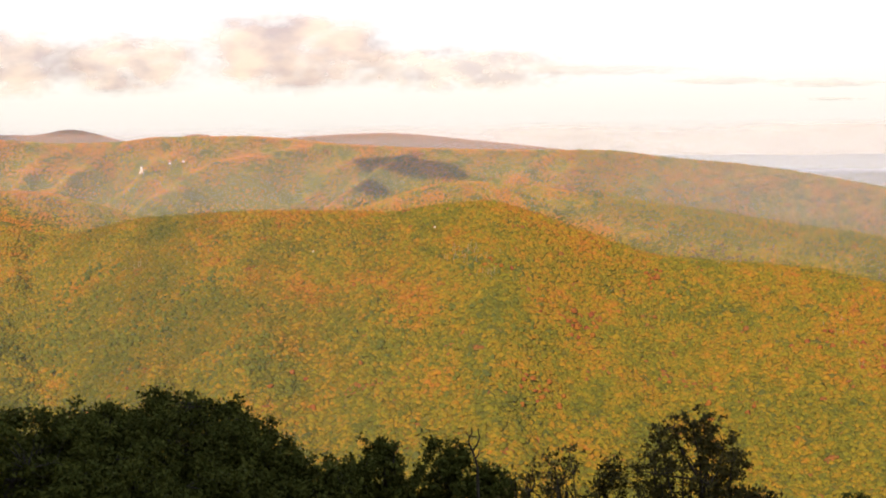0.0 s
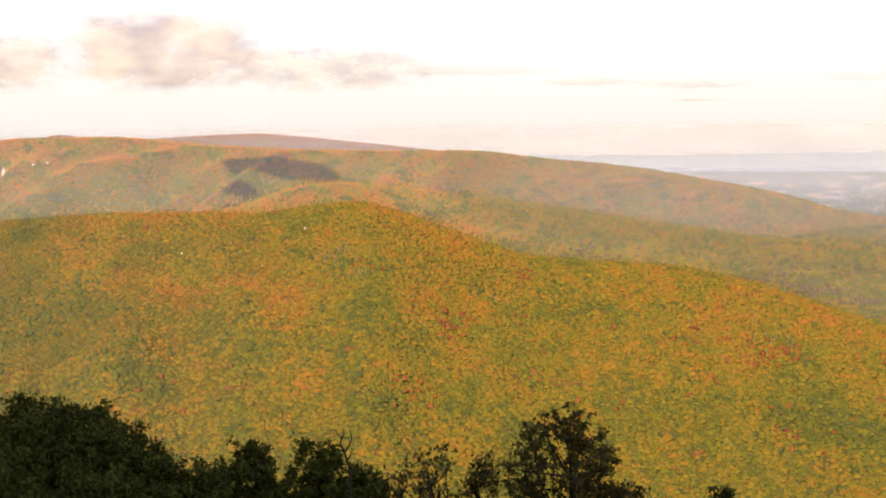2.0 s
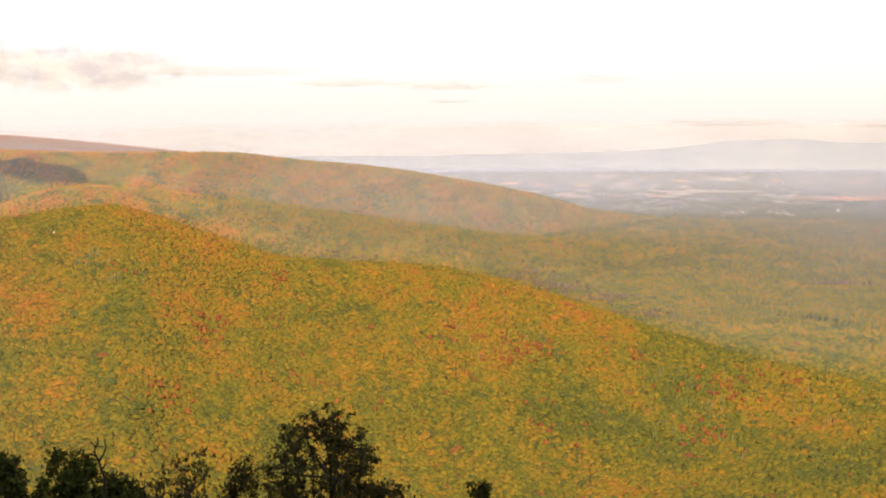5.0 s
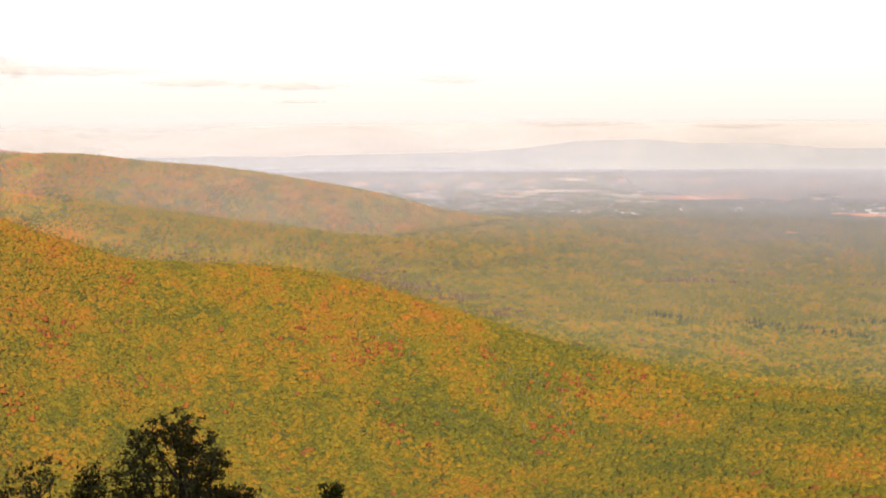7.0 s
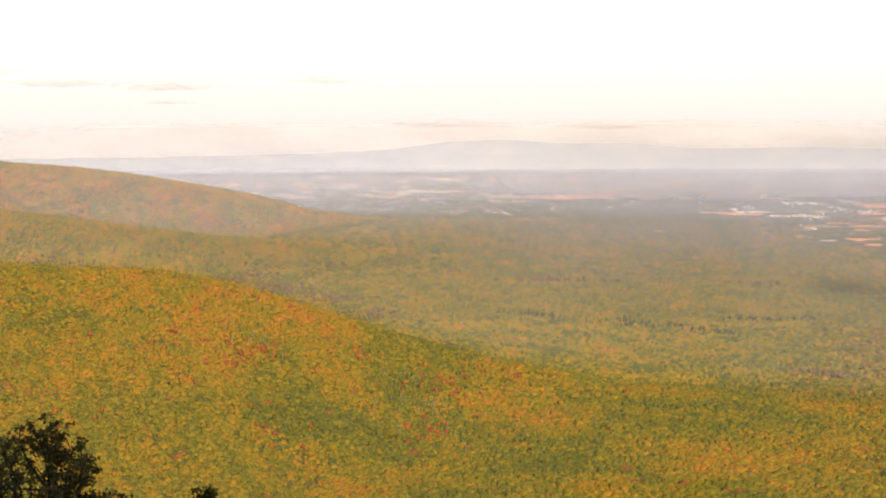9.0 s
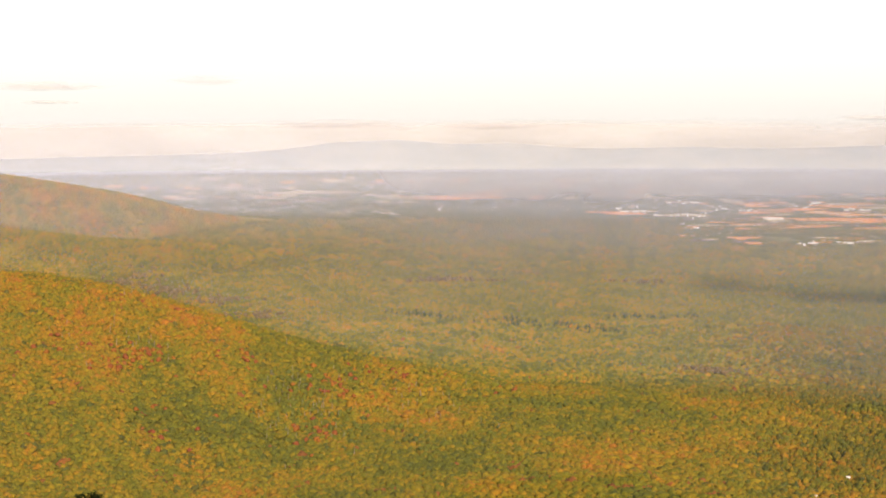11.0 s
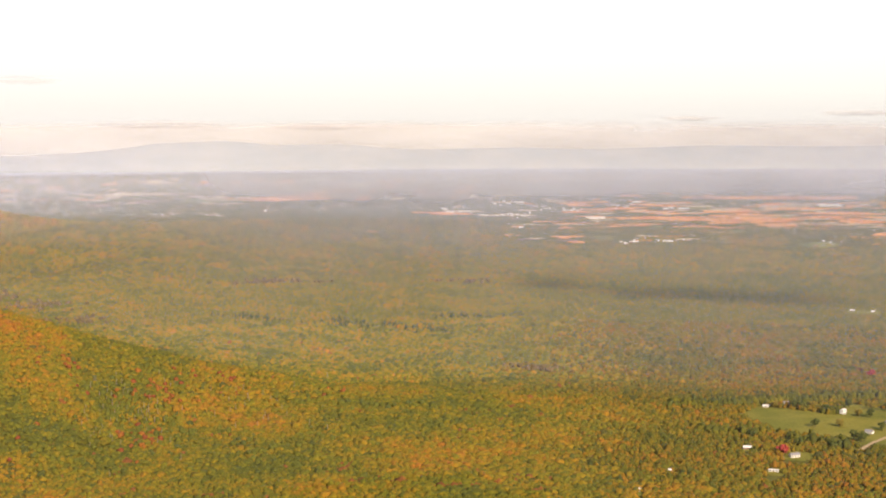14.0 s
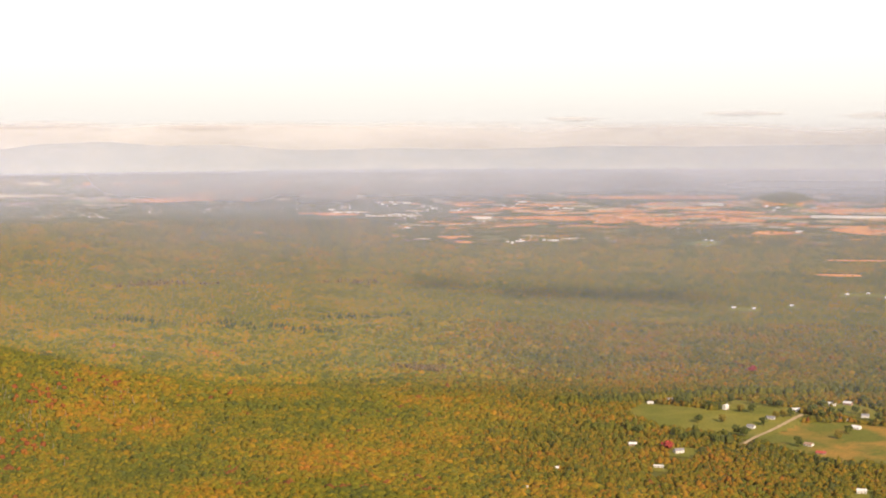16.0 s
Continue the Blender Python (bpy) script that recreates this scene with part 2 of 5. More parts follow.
def ground_height(az, r):
    """Height of the ground at a bearing (degrees, clockwise) and distance."""
    az = (np.asarray(az, float) + 180) % 360 - 180
    r = np.asarray(r, float)
    x, y = r * np.sin(np.radians(az)), r * np.cos(np.radians(az))
    shrink = np.maximum(r, 0.001) / true_range(np.maximum(r, 0.001))
    z = valley(r) + 10 * fbm(x / 330, y / 330, 3) * shrink * smooth(1200, 2200, r)
    z = z - 55 * smooth(36, 18, az) * smooth(2350, 1700, r)
    z = np.maximum(z, ridge(az, r, x, y, NEAR_CREST, NEAR_DIST, 0.28, 0.5, 10, 4.5, 6, 390, 0.55))
    for crest, *form in RIDGES:
        z = np.maximum(z, ridge(az, r, x, y, crest, *form))
    z = np.maximum(z, ridge(az, r, x, y, KNOB_CREST, 4510, 0.9, 0.9, 6, 2))
    # the mountain that the overlook stands on, falling away ahead and rising behind, where it keeps the sun off the slope
    back, side = -0.342 * x - 0.940 * y, np.abs(0.940 * x - 0.342 * y)
    rise = 1.05 * np.clip(back - 8, 0, 150) - 0.1 * np.maximum(back - 500, 0) - 0.37 * np.maximum(side - 260, 0)
    own = -0.37 * np.maximum(r - 6, 0) * (1 - smooth(0, 60, back)) + rise * smooth(0, 60, back)
    own = own + 2.5 * fbm(x / 35, y / 35, 3) * smooth(8, 40, r)
    return np.maximum(own, z)


def at(az, r, up=0.0):
    return Vector((r * math.sin(radians(az)), r * math.cos(radians(az)), float(ground_height(az, r)) + up))


def mesh_object(name, verts, faces, mat, parent=None, smooth_shade=True):
    """verts: n x 3; faces: an array of equal-sided faces."""
    me = bpy.data.meshes.new(name)
    verts, faces = np.asarray(verts, np.float32), np.asarray(faces, np.int32)
    n, k = faces.shape
    me.vertices.add(len(verts))
    me.vertices.foreach_set("co", verts.ravel())
    me.loops.add(n * k)
    me.loops.foreach_set("vertex_index", faces.ravel())
    me.polygons.add(n)
    me.polygons.foreach_set("loop_start", np.arange(0, n * k, k, dtype=np.int32))
    me.polygons.foreach_set("use_smooth", np.full(n, smooth_shade))
    me.update(calc_edges=True)
    me.materials.append(mat)
    ob = new(name, me)
    ob.parent = parent
    return ob


# ---- ground ----
azs = np.concatenate([np.arange(-36, 76, 0.3), np.arange(76, 324, 4.0)])
rs = np.concatenate([[0.0, 2.0], np.arange(4, 60, 4), np.arange(60, 1200, 60), np.arange(1200, 4860, 28), [4880, 4900]])
AZ, RR = np.meshgrid(azs, rs, indexing="ij")
ZZ = ground_height(AZ, RR)
verts = np.stack([RR * np.sin(np.radians(AZ)), RR * np.cos(np.radians(AZ)), ZZ], -1).reshape(-1, 3)
na, nr = AZ.shape
verts[RR.ravel() == 0, :2] = 0.05, 0.03
i, j = np.meshgrid(np.arange(na), np.arange(nr - 1), indexing="ij")
i2 = (i + 1) % na
faces = np.stack([i * nr + j, i * nr + j + 1, i2 * nr + j + 1, i2 * nr + j], -1).reshape(-1, 4)[:, ::-1]
tagged(mesh_object("ground", verts, faces, M_FLOOR), "leaf-strewn mountain and valley ground under the forest", "ground", kind="structure")

# what the land hides from the overlook
view_az, view_r = np.arange(-24, 64, 0.2), np.arange(1100, 4800, 15.0)
VA, VR = np.meshgrid(view_az, view_r, indexing="ij")
EL = np.degrees(np.arctan2(ground_height(VA, VR) + 6 - EYE, VR))
SKYLINE = np.maximum.accumulate(EL, axis=1)


def in_sight(az, r, margin):
    i = np.clip(((az + 24) / 0.2).astype(int), 0, len(view_az) - 1)
    j = np.clip(((r - 1100) / 15).astype(int), 0, len(view_r) - 1)
    el = np.degrees(np.arctan2(ground_height(az, r) + 6 - EYE, r))
    return el > SKYLINE[i, j] - margin


# ---- forests ----
def crown_template(kind):
    """Points of a crown of radius 1: heights and radii ring by ring, then the apex."""
    sides, rings = {"full": (7, [(-0.45, 0.78), (0.22, 1.0), (0.74, 0.66)]), "lumpy": (7, [(-0.45, 0.95), (0.18, 1.0), (0.66, 0.70)]), "plain": (5, [(-0.35, 1.2), (0.5, 0.80)]), "low": (5, [(-0.3, 0.95)]), "round": (6, [(-0.35, 1.25), (0.50, 0.80)]), "small": (4, [(-0.3, 1.2), (0.5, 0.85)]), "spire": (6, [(-0.8, 0.8), (0.3, 0.5)])}[kind]
    top = 1.9 if kind == "spire" else 1.0
    v = [(rad * math.cos(2 * math.pi * (k + 0.5 * q) / sides), rad * math.sin(2 * math.pi * (k + 0.5 * q) / sides), h) for q, (h, rad) in enumerate(rings) for k in range(sides)]
    v.append((0, 0, top))
    f = []
    for q in range(len(rings) - 1):
        for k in range(sides):
            a, b_ = q * sides + k, q * sides + (k + 1) % sides
            f += [(a, b_, a + sides), (b_, b_ + sides, a + sides)]
    last = (len(rings) - 1) * sides
    f += [(last + k, last + (k + 1) % sides, len(v) - 1) for k in range(sides)]
    return np.array(v), np.array(f)


def forest(name, mat, places, radius, kind, rng, tall=(0.95, 1.5), uneven=0.32, stand=0.8):
    """One mesh of many crowns. places: n x 3 ground points; radius: n."""
    v, f = crown_template(kind)
    n = len(places)
    turn = rng.uniform(0, 2 * math.pi, n)
    c, s = np.cos(turn)[:, None], np.sin(turn)[:, None]
    k = 1 + uneven * rng.standard_normal((n, len(v)))
    high = rng.uniform(*tall, n)
    x = (v[:, 0] * c - v[:, 1] * s) * k
    y = (v[:, 0] * s + v[:, 1] * c) * k
    z = v[:, 2] * (0.7 + 0.3 * k) * high[:, None] + stand
    pts = np.stack([x, y, z], -1) * radius[:, None, None] + places[:, None, :]
    faces = (f[None] + (np.arange(n) * len(v))[:, None, None]).reshape(-1, 3)
    return tagged(mesh_object(name, pts.reshape(-1, 3), faces, mat), kind="stuff")


def lobed(p, radius, rng, lobes=3):
    """Break each tree into a few lobes round its middle."""
    n = len(p)
    step = rng.normal(0, 0.5, (n, lobes, 2)) * radius[:, None, None]
    az = p[:, 0, None] + np.degrees(step[..., 0] / p[:, 1, None])
    spread = np.stack([az, p[:, 1, None] + step[..., 1]], -1).reshape(-1, 2)
    return spread, (radius[:, None] * rng.uniform(0.45, 0.85, (n, lobes))).ravel()


def scatter(rng, az0, az1, r0, r1, gap, margin=0.3):
    """Ground points about gap metres apart where the land shows from the overlook."""
    # even polar cells with jitter
    rows = max(1, int((r1 - r0) / gap))
    out = []
    for q in range(rows):
        r = r0 + (q + 0.5) * (r1 - r0) / rows
        m_ = int(r * radians(az1 - az0) / gap)
        a = az0 + (np.arange(m_) + rng.uniform(0, 1.5, m_) + rng.rand()) * (az1 - az0) / m_
        out.append(np.stack([a, r + rng.uniform(-0.5, 0.5, m_) * gap * 1.7], -1))
    p = np.concatenate(out)
    return p[in_sight(p[:, 0], p[:, 1], margin)]


def on_ground(p):
    a = np.radians(p[:, 0])
    return np.stack([p[:, 1] * np.sin(a), p[:, 1] * np.cos(a), ground_height(p[:, 0], p[:, 1])], -1)


rng = np.random.RandomState(3)


def inside(polygon, az, r):
    """Whether points lie in a polygon of (bearing, distance) corners."""
    hit = np.zeros(len(az), bool)
    for (a0, r0), (a1, r1) in zip(polygon, polygon[1:] + polygon[:1]):
        cross = (r0 > r) != (r1 > r)
        hit ^= cross & (az < (a1 - a0) * (r - r0) / (r1 - r0 + 1e-9) + a0)
    return hit


MEADOW = [(47.0, 2040), (47.95, 2133), (49.6, 2095), (50.7, 2065), (51.1, 2160), (53.5, 2110), (53.9, 2016), (52.2, 1880), (50.7, 1915), (48.6, 1945)]
HAYFIELD = [(52.2, 1880), (53.9, 2020), (55.5, 2045), (58.5, 2010), (58.5, 1800), (55.1, 1795), (53.4, 1835)]
LANE = [(51.2, 1850), (52.1, 1850), (54.4, 2075), (53.4, 2080)]
YARDS = [[(48.4, 1785), (49.6, 1785), (50.3, 1830), (49.2, 1840)], [(47.0, 1820), (47.9, 1810), (48.0, 1850)], [(48.0, 1710), (49.0, 1700), (48.9, 1745), (48.2, 1740)],
         [(55.6, 1620), (56.6, 1620), (56.5, 1670), (55.7, 1670)], [(44.4, 1690), (44.8, 1690), (44.8, 1718)], [(43.1, 1590), (43.7, 1590), (43.6, 1625)],
         [(54.6, 2120), (56.8, 2050), (56.8, 2130), (55.4, 2200)], [(51.0, 3128), (51.5, 3120), (52.3, 3118), (52.3, 3160), (51.1, 3170)], [(53.2, 3160), (53.7, 3160), (53.6, 3198), (53.2, 3195)], [(55.0, 3325), (56.4, 3335), (57.5, 3325), (57.5, 3370), (55.2, 3368)]]
CLEARINGS = [lambda az, r, g=g: inside(g, az, r) for g in [MEADOW, HAYFIELD, LANE] + YARDS + [[(a_, r_ - 28) for a_, r_ in y_] for y_ in YARDS]]


def range_at(el):
    """Distance in the scene at which the valley floor shows at that elevation below the eye."""
    return float(drawn_range(np.array(DEPTH / math.tan(radians(-el)))))


# farmland beyond the woods: bearings from and to, elevations of far and near edge, kind of crop
FARMLAND = [(42.7, 49.6, -3.58, -3.76, 0), (35.2, 37.0, -3.44, -3.54, 0), (40.7, 41.6, -3.09, -3.18, 0), (45.1, 51.3, -2.78, -2.91, 0), (48.3, 49.6, -3.19, -3.29, 0),
            (47.0, 48.7, -3.48, -3.60, 0), (49.9, 52.5, -3.38, -3.50, 0), (50.7, 52.5, -3.63, -3.80, 0), (53.2, 56.9, -3.23, -3.38, 0), (54.9, 57.2, -3.93, -4.18, 0)]
FARMLAND += [(54.6, 57.4, -5.10, -5.19, 0), (54.3, 56.0, -5.70, -5.80, 0), (51.9, 53.6, -4.08, -4.22, 0), (47.5, 49.2, -3.82, -3.94, 0), (49.4, 50.8, -4.50, -4.70, 2), (28.2, 31.6, -2.74, -2.94, 0), (54.2, 57.6, -3.50, -3.68, 1), (25.7, 29.0, -2.80, -2.95, 2),
             (32.95, 33.4, -4.12, -4.17, 0), (50.9, 57.5, -3.02, -3.12, 0), (22.0, 26.0, -2.55, -2.64, 1)]
FARMLAND += [(36.0, 37.3, -3.36, -3.43, 1), (37.2, 39.3, -3.49, -3.57, 1), (37.7, 38.9, -3.02, -3.08, 1), (34.6, 36.0, -3.42, -3.48, 0)]
frng = np.random.RandomState(11)
for _ in range(330):
    a, e = frng.uniform(14, 57), -frng.uniform(2.05, 3.9)
    if a < 38 and e < -3.0:
        e += 1.0
    w = frng.uniform(0.15, 1.2)
    FARMLAND.append((a, a + w, e, e - frng.uniform(0.025, 0.08), int(frng.choice([0, 1, 1, 2, 3]))))
for _ in range(140):
    a, e, w = frng.uniform(40, 58), -frng.uniform(3.0, 4.0), frng.uniform(0.3, 2.0)
    FARMLAND.append((a, a + w, e, e - frng.uniform(0.025, 0.07), int(frng.choice([0, 0, 0, 1, 2, 3]))))
for _ in range(70):
    a, e, w = frng.uniform(44, 57), -frng.uniform(3.0, 3.85), frng.uniform(0.6, 2.4)
    FARMLAND.append((a, a + w, e, e - frng.uniform(0.04, 0.11), int(frng.choice([0, 0, 0, 1, 2]))))
for _ in range(70):
    a, e, w = frng.uniform(38, 57), -frng.uniform(3.6, 4.55), frng.uniform(0.3, 1.5)
    FARMLAND.append((a, a + w, e, e - frng.uniform(0.03, 0.08), int(frng.choice([0, 0, 1, 2, 2, 3]))))
CLEARINGS += [lambda az, r, g=g: (az > g[0]) & (az < g[1]) & (r < range_at(g[2]) + 3) & (r > range_at(g[3]) - 16) for g in FARMLAND[:25]]


def keep(p):
    ok = np.ones(len(p), bool)
    for test in CLEARINGS:
        ok &= ~test(p[:, 0], p[:, 1])
    # the woods thin out into farmland
    open_land = (p[:, 0] > 38 + 2 * fbm(p[:, 1] / 70, p[:, 0], 2)) & (p[:, 1] > 3990)
    ok &= ~(open_land & (fbm(p[:, 0] * 1.1, p[:, 1] / 45, 3) > -0.08))
    stray = (p[:, 1] > 3400) & (rng.rand(len(p)) < 0.07)       # field trees and hedges
    return p[ok | stray]


p = keep(scatter(rng, -17.4, 57.8, 1400, 2300, 4.65))
q = keep(scatter(rng, -17.4, 32, 2300, 3020, 4.9))
q = q[q[:, 1] < NEAR_DIST(q[:, 0]) + 60]
p = np.concatenate([p, q])
farm = (p[:, 0] > 43 + 1.5 * np.sin(p[:, 1] / 60) + 1.6 * rng.standard_normal(len(p))) & (p[:, 1] > 1600 - 60 * np.sin(p[:, 0] * 3) + 60 * rng.standard_normal(len(p))) & (p[:, 1] < 2300)
woods, p = p[farm], p[~farm]
woods = woods[rng.rand(len(woods)) < 0.72]
woods, radius = lobed(woods, rng.uniform(2.4, 4.4, len(woods)), rng, 2)
tagged(forest("farm_woods", M_WOODS, on_ground(woods), radius * 1.08, "plain", rng, (1.0, 1.9), 0.34, 0.9), "green and olive broadleaf woods round the farms", "forest")
p = p[np.degrees(np.arctan2(ground_height(p[:, 0], p[:, 1]) + 14, p[:, 1])) > -14.9]
# duller, darker crowns, ever more of them towards the left
dull = rng.rand(len(p)) < 0.85 * smooth(4, -10, p[:, 0]) * smooth(-0.25, 0.3, fbm(p[:, 0] / 2.2, p[:, 1] / 160, 3)) + 0.1
mixed, p = p[dull], p[~dull]
tagged(forest("dull_ridge_forest", M_DULL, on_ground(mixed), np.clip(2.8 * np.exp(0.28 * rng.standard_normal(len(mixed))), 1.8, 4.8), "small", rng, (0.55, 1.1), 0.34, 0.35), "duller, darker forest, thicker towards the left of the near ridge", "forest")
big = rng.rand(len(p)) < 0.17
tall_trees, p = p[big], p[~big]
tagged(forest("ridge_forest", M_NEAR, on_ground(p), np.clip(3.0 * np.exp(0.28 * rng.standard_normal(len(p))), 1.9, 5.0) * (1 + 0.12 * smooth(5, 22, p[:, 0])), "small", rng, (0.55, 1.15), 0.4, 0.4), "dense autumn forest in green, gold and orange on the near ridge", "forest")
tall_trees, radius = lobed(tall_trees, np.clip(4.0 * np.exp(0.2 * rng.standard_normal(len(tall_trees))), 3.0, 6.0) * np.interp(tall_trees[:, 1], [2000, 2700], [1.0, 0.8]), rng)
tagged(forest("tall_ridge_forest", M_NEAR, on_ground(tall_trees), radius, "small", rng, (0.75, 1.3), 0.32, 0.7), "broad taller crowns standing out of the ridge forest", "forest")
p = np.concatenate([keep(scatter(rng, 0, 57.8, 2300, 2950, 7.6)), keep(scatter(rng, 5, 57.8, 2950, 3600, 6.6))])
p = p[(p[:, 0] > 32) | (p[:, 1] > NEAR_DIST(p[:, 0]) + 55)]
radius = rng.uniform(3.2, 5.2, len(p)) * (p[:, 1] / true_range(p[:, 1])) ** 0.5 * np.where(p[:, 1] > 2950, 0.85, 1.0)
green = (rng.rand(len(p)) < 0.8 * smooth(36, 47, p[:, 0])) & (p[:, 1] < 2950)
tagged(forest("valley_woods", M_WOODS, on_ground(p[green]), radius[green] * 0.9, "small", rng, (0.8, 1.6), 0.3, 0.4), "green broadleaf woods on the valley floor", "forest")
p, radius = p[~green], radius[~green]
green = (rng.rand(len(p)) < 0.75 * smooth(36, 46, p[:, 0])) & (p[:, 1] >= 2950)
tagged(forest("valley_forest", M_GREENER, on_ground(p[green]), radius[green], "low", rng, (0.5, 1.15), 0.28, 0.3), "dull green hazy forest towards the farmland", "forest")
p, radius = p[~green], radius[~green]
for far, form, rise in ((p[:, 1] < 2950, "small", (0.6, 1.2)), (p[:, 1] >= 2950, "low", (0.5, 1.15))):
    tagged(forest("valley_forest", M_PLAIN, on_ground(p[far]), radius[far], form, rng, rise, 0.28, 0.3), "hazy green and ochre forest covering the valley floor", "forest")
p = keep(scatter(rng, 5, 57.8, 3600, 4330, 8.2, 0.1))
tagged(forest("distant_valley_forest", M_PLAIN, on_ground(p), rng.uniform(3.5, 6.0, len(p)) * (p[:, 1] / true_range(p[:, 1])) ** 0.5, "low", rng, (0.5, 0.9)), "pale distant forest across the valley floor", "forest")
p = keep(scatter(rng, -17.4, 26, 2900, 4680, 5.2, 0.16))
p = p[(ground_height(p[:, 0], p[:, 1]) > valley(p[:, 1]) + 9) & (p[:, 1] > NEAR_DIST(p[:, 0]) + 60)]
px, py = p[:, 1] * np.sin(np.radians(p[:, 0])), p[:, 1] * np.cos(np.radians(p[:, 0]))
which = np.argmax([ridge(p[:, 0], p[:, 1], px, py, *form) for form in RIDGES], axis=0)
for ks, name_, mat_, label_ in (((0,), "middle_ridge_forest", M_MID, "orange and olive autumn forest on the middle ridge"), ((1,), "spur_forest", M_SPUR, "orange and dull green forest on a long spur"),
                                ((2,), "foothill_forest", M_FOOT, "green and yellow forest on the foothill"), ((4,), "back_ridge_forest", M_BACK, "dull russet forest on the mountains behind"), ((3,), "far_ridge_forest", M_FAR, "orange and russet autumn forest on the far ridges")):
    q = p[np.isin(which, ks)]
    tagged(forest(name_, mat_, on_ground(q), rng.uniform(2.3, 3.9, len(q)), "low", rng, (0.5, 1.0), 0.25, 0.4), label_, "forest")


p = scatter(rng, 50, 56, 4440, 4540, 3.2, 0.3)
p = p[ground_height(p[:, 0], p[:, 1]) > valley(p[:, 1]) + 3]
tagged(forest("hill_forest", M_EVERGREEN, on_ground(p), rng.uniform(1.6, 2.6, len(p)), "low", rng, (0.5, 1.0), 0.25, 0.3), "dark woods on a lone hill in the valley", "forest")


# hedgerows and tree lines across the farmland
hr = np.random.RandomState(31)
rows_ = []
for _ in range(430):
    a, e, w = hr.uniform(10, 58), -hr.uniform(1.95, 4.3) , hr.uniform(0.3, 1.8)
    if a < 38 and e < -3.0:
        e += 1.0
    n = int(radians(w) * 4400 / 4.5)
    rows_.append(np.stack([a + w * np.linspace(0, 1, n) + hr.normal(0, 0.01, n), range_at(e) + np.linspace(0, hr.uniform(-14, 14), n) + hr.normal(0, 1.5, n)], -1))
for _ in range(150):
    a, e, w = hr.uniform(40, 57), -hr.uniform(2.9, 4.0), hr.uniform(0.2, 1.2)
    n = int(radians(w) * 4400 / 3.5)
    rows_.append(np.stack([a + w * np.linspace(0, 1, n) + hr.normal(0, 0.01, n), range_at(e) + np.linspace(0, hr.uniform(-8, 8), n) + hr.normal(0, 1.0, n)], -1))
p = np.concatenate(rows_)
p = p[ground_height(p[:, 0], p[:, 1]) < valley(p[:, 1]) + 12]
tagged(forest("hedgerow_trees", M_HEDGE, on_ground(p), hr.uniform(1.6, 3.2, len(p)) * p[:, 1] / true_range(p[:, 1]), "low", hr, (0.5, 1.0), 0.3, 0.3), "dark hedgerows and tree lines between far fields", "hedgerow")


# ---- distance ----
# the pale blue is distance haze put into the mountains' base colour
m, nt, b = material("haze_tinted_mountain", 1.0, 0.0)
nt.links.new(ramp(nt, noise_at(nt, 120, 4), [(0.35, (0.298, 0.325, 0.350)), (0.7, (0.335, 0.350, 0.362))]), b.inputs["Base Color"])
FARTHEST = profile([(-30, -2.5), (0, -1.5), (4, -1.3), (9, -1.24), (13.8, -1.23), (16.8, -1.17), (20.7, -1.12), (22.3, -1.05), (23.9, -0.88), (25, -0.72), (27.4, -0.64),
                    (29.1, -0.79), (31.7, -0.78), (34.3, -1.0), (39, -0.96), (41.6, -1.03), (45.7, -0.9), (49.1, -0.93), (52, -0.9), (57, -0.84), (64, -0.9), (90, -2)])
ma, mk = np.arange(-20, 80, 0.25), np.linspace(0, 1, 12)
MA, MK = np.meshgrid(ma, mk, indexing="ij")
top = EYE + 4860 * np.tan(np.radians(FARTHEST(MA) + 0.04 * fbm(MA * 0.8, MA * 0 + 3)))
base = valley(np.array(4682.0)) - 4
mr = 4682 + 178 * MK
mz = base + (top - base) * MK ** 0.8 + 4 * fbm(MA * 2, MK * 4) * MK * (1 - MK) * 4
verts = np.stack([mr * np.sin(np.radians(MA)), mr * np.cos(np.radians(MA)), mz], -1).reshape(-1, 3)
na, nr = MA.shape
i, j = np.meshgrid(np.arange(na - 1), np.arange(nr - 1), indexing="ij")
faces = np.stack([i * nr + j, (i + 1) * nr + j, (i + 1) * nr + j + 1, i * nr + j + 1], -1).reshape(-1, 4)
tagged(mesh_object("backdrop_mountains", verts, faces, m), "mountain range beyond the valley, haze put into its pale blue colour", "mountains", kind="structure")


# ---- haze in the valley, imitated by tinted sheets ----
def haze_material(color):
    """See-through tint that imitates thin haze: its thickness is read from the sheet."""
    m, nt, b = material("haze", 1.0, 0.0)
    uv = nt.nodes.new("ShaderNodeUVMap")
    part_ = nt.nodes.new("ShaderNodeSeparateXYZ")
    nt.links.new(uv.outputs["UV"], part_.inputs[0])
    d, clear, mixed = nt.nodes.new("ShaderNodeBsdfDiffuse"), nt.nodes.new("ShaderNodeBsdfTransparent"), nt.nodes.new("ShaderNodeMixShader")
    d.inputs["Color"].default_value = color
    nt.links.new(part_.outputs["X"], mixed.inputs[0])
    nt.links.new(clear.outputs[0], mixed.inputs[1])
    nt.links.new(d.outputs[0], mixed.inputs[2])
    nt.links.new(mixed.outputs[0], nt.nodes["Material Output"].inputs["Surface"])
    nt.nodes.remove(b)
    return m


# the look of hazy air is put into these bluish sheet colours
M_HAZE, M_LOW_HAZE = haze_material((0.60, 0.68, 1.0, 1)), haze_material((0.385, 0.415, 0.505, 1))


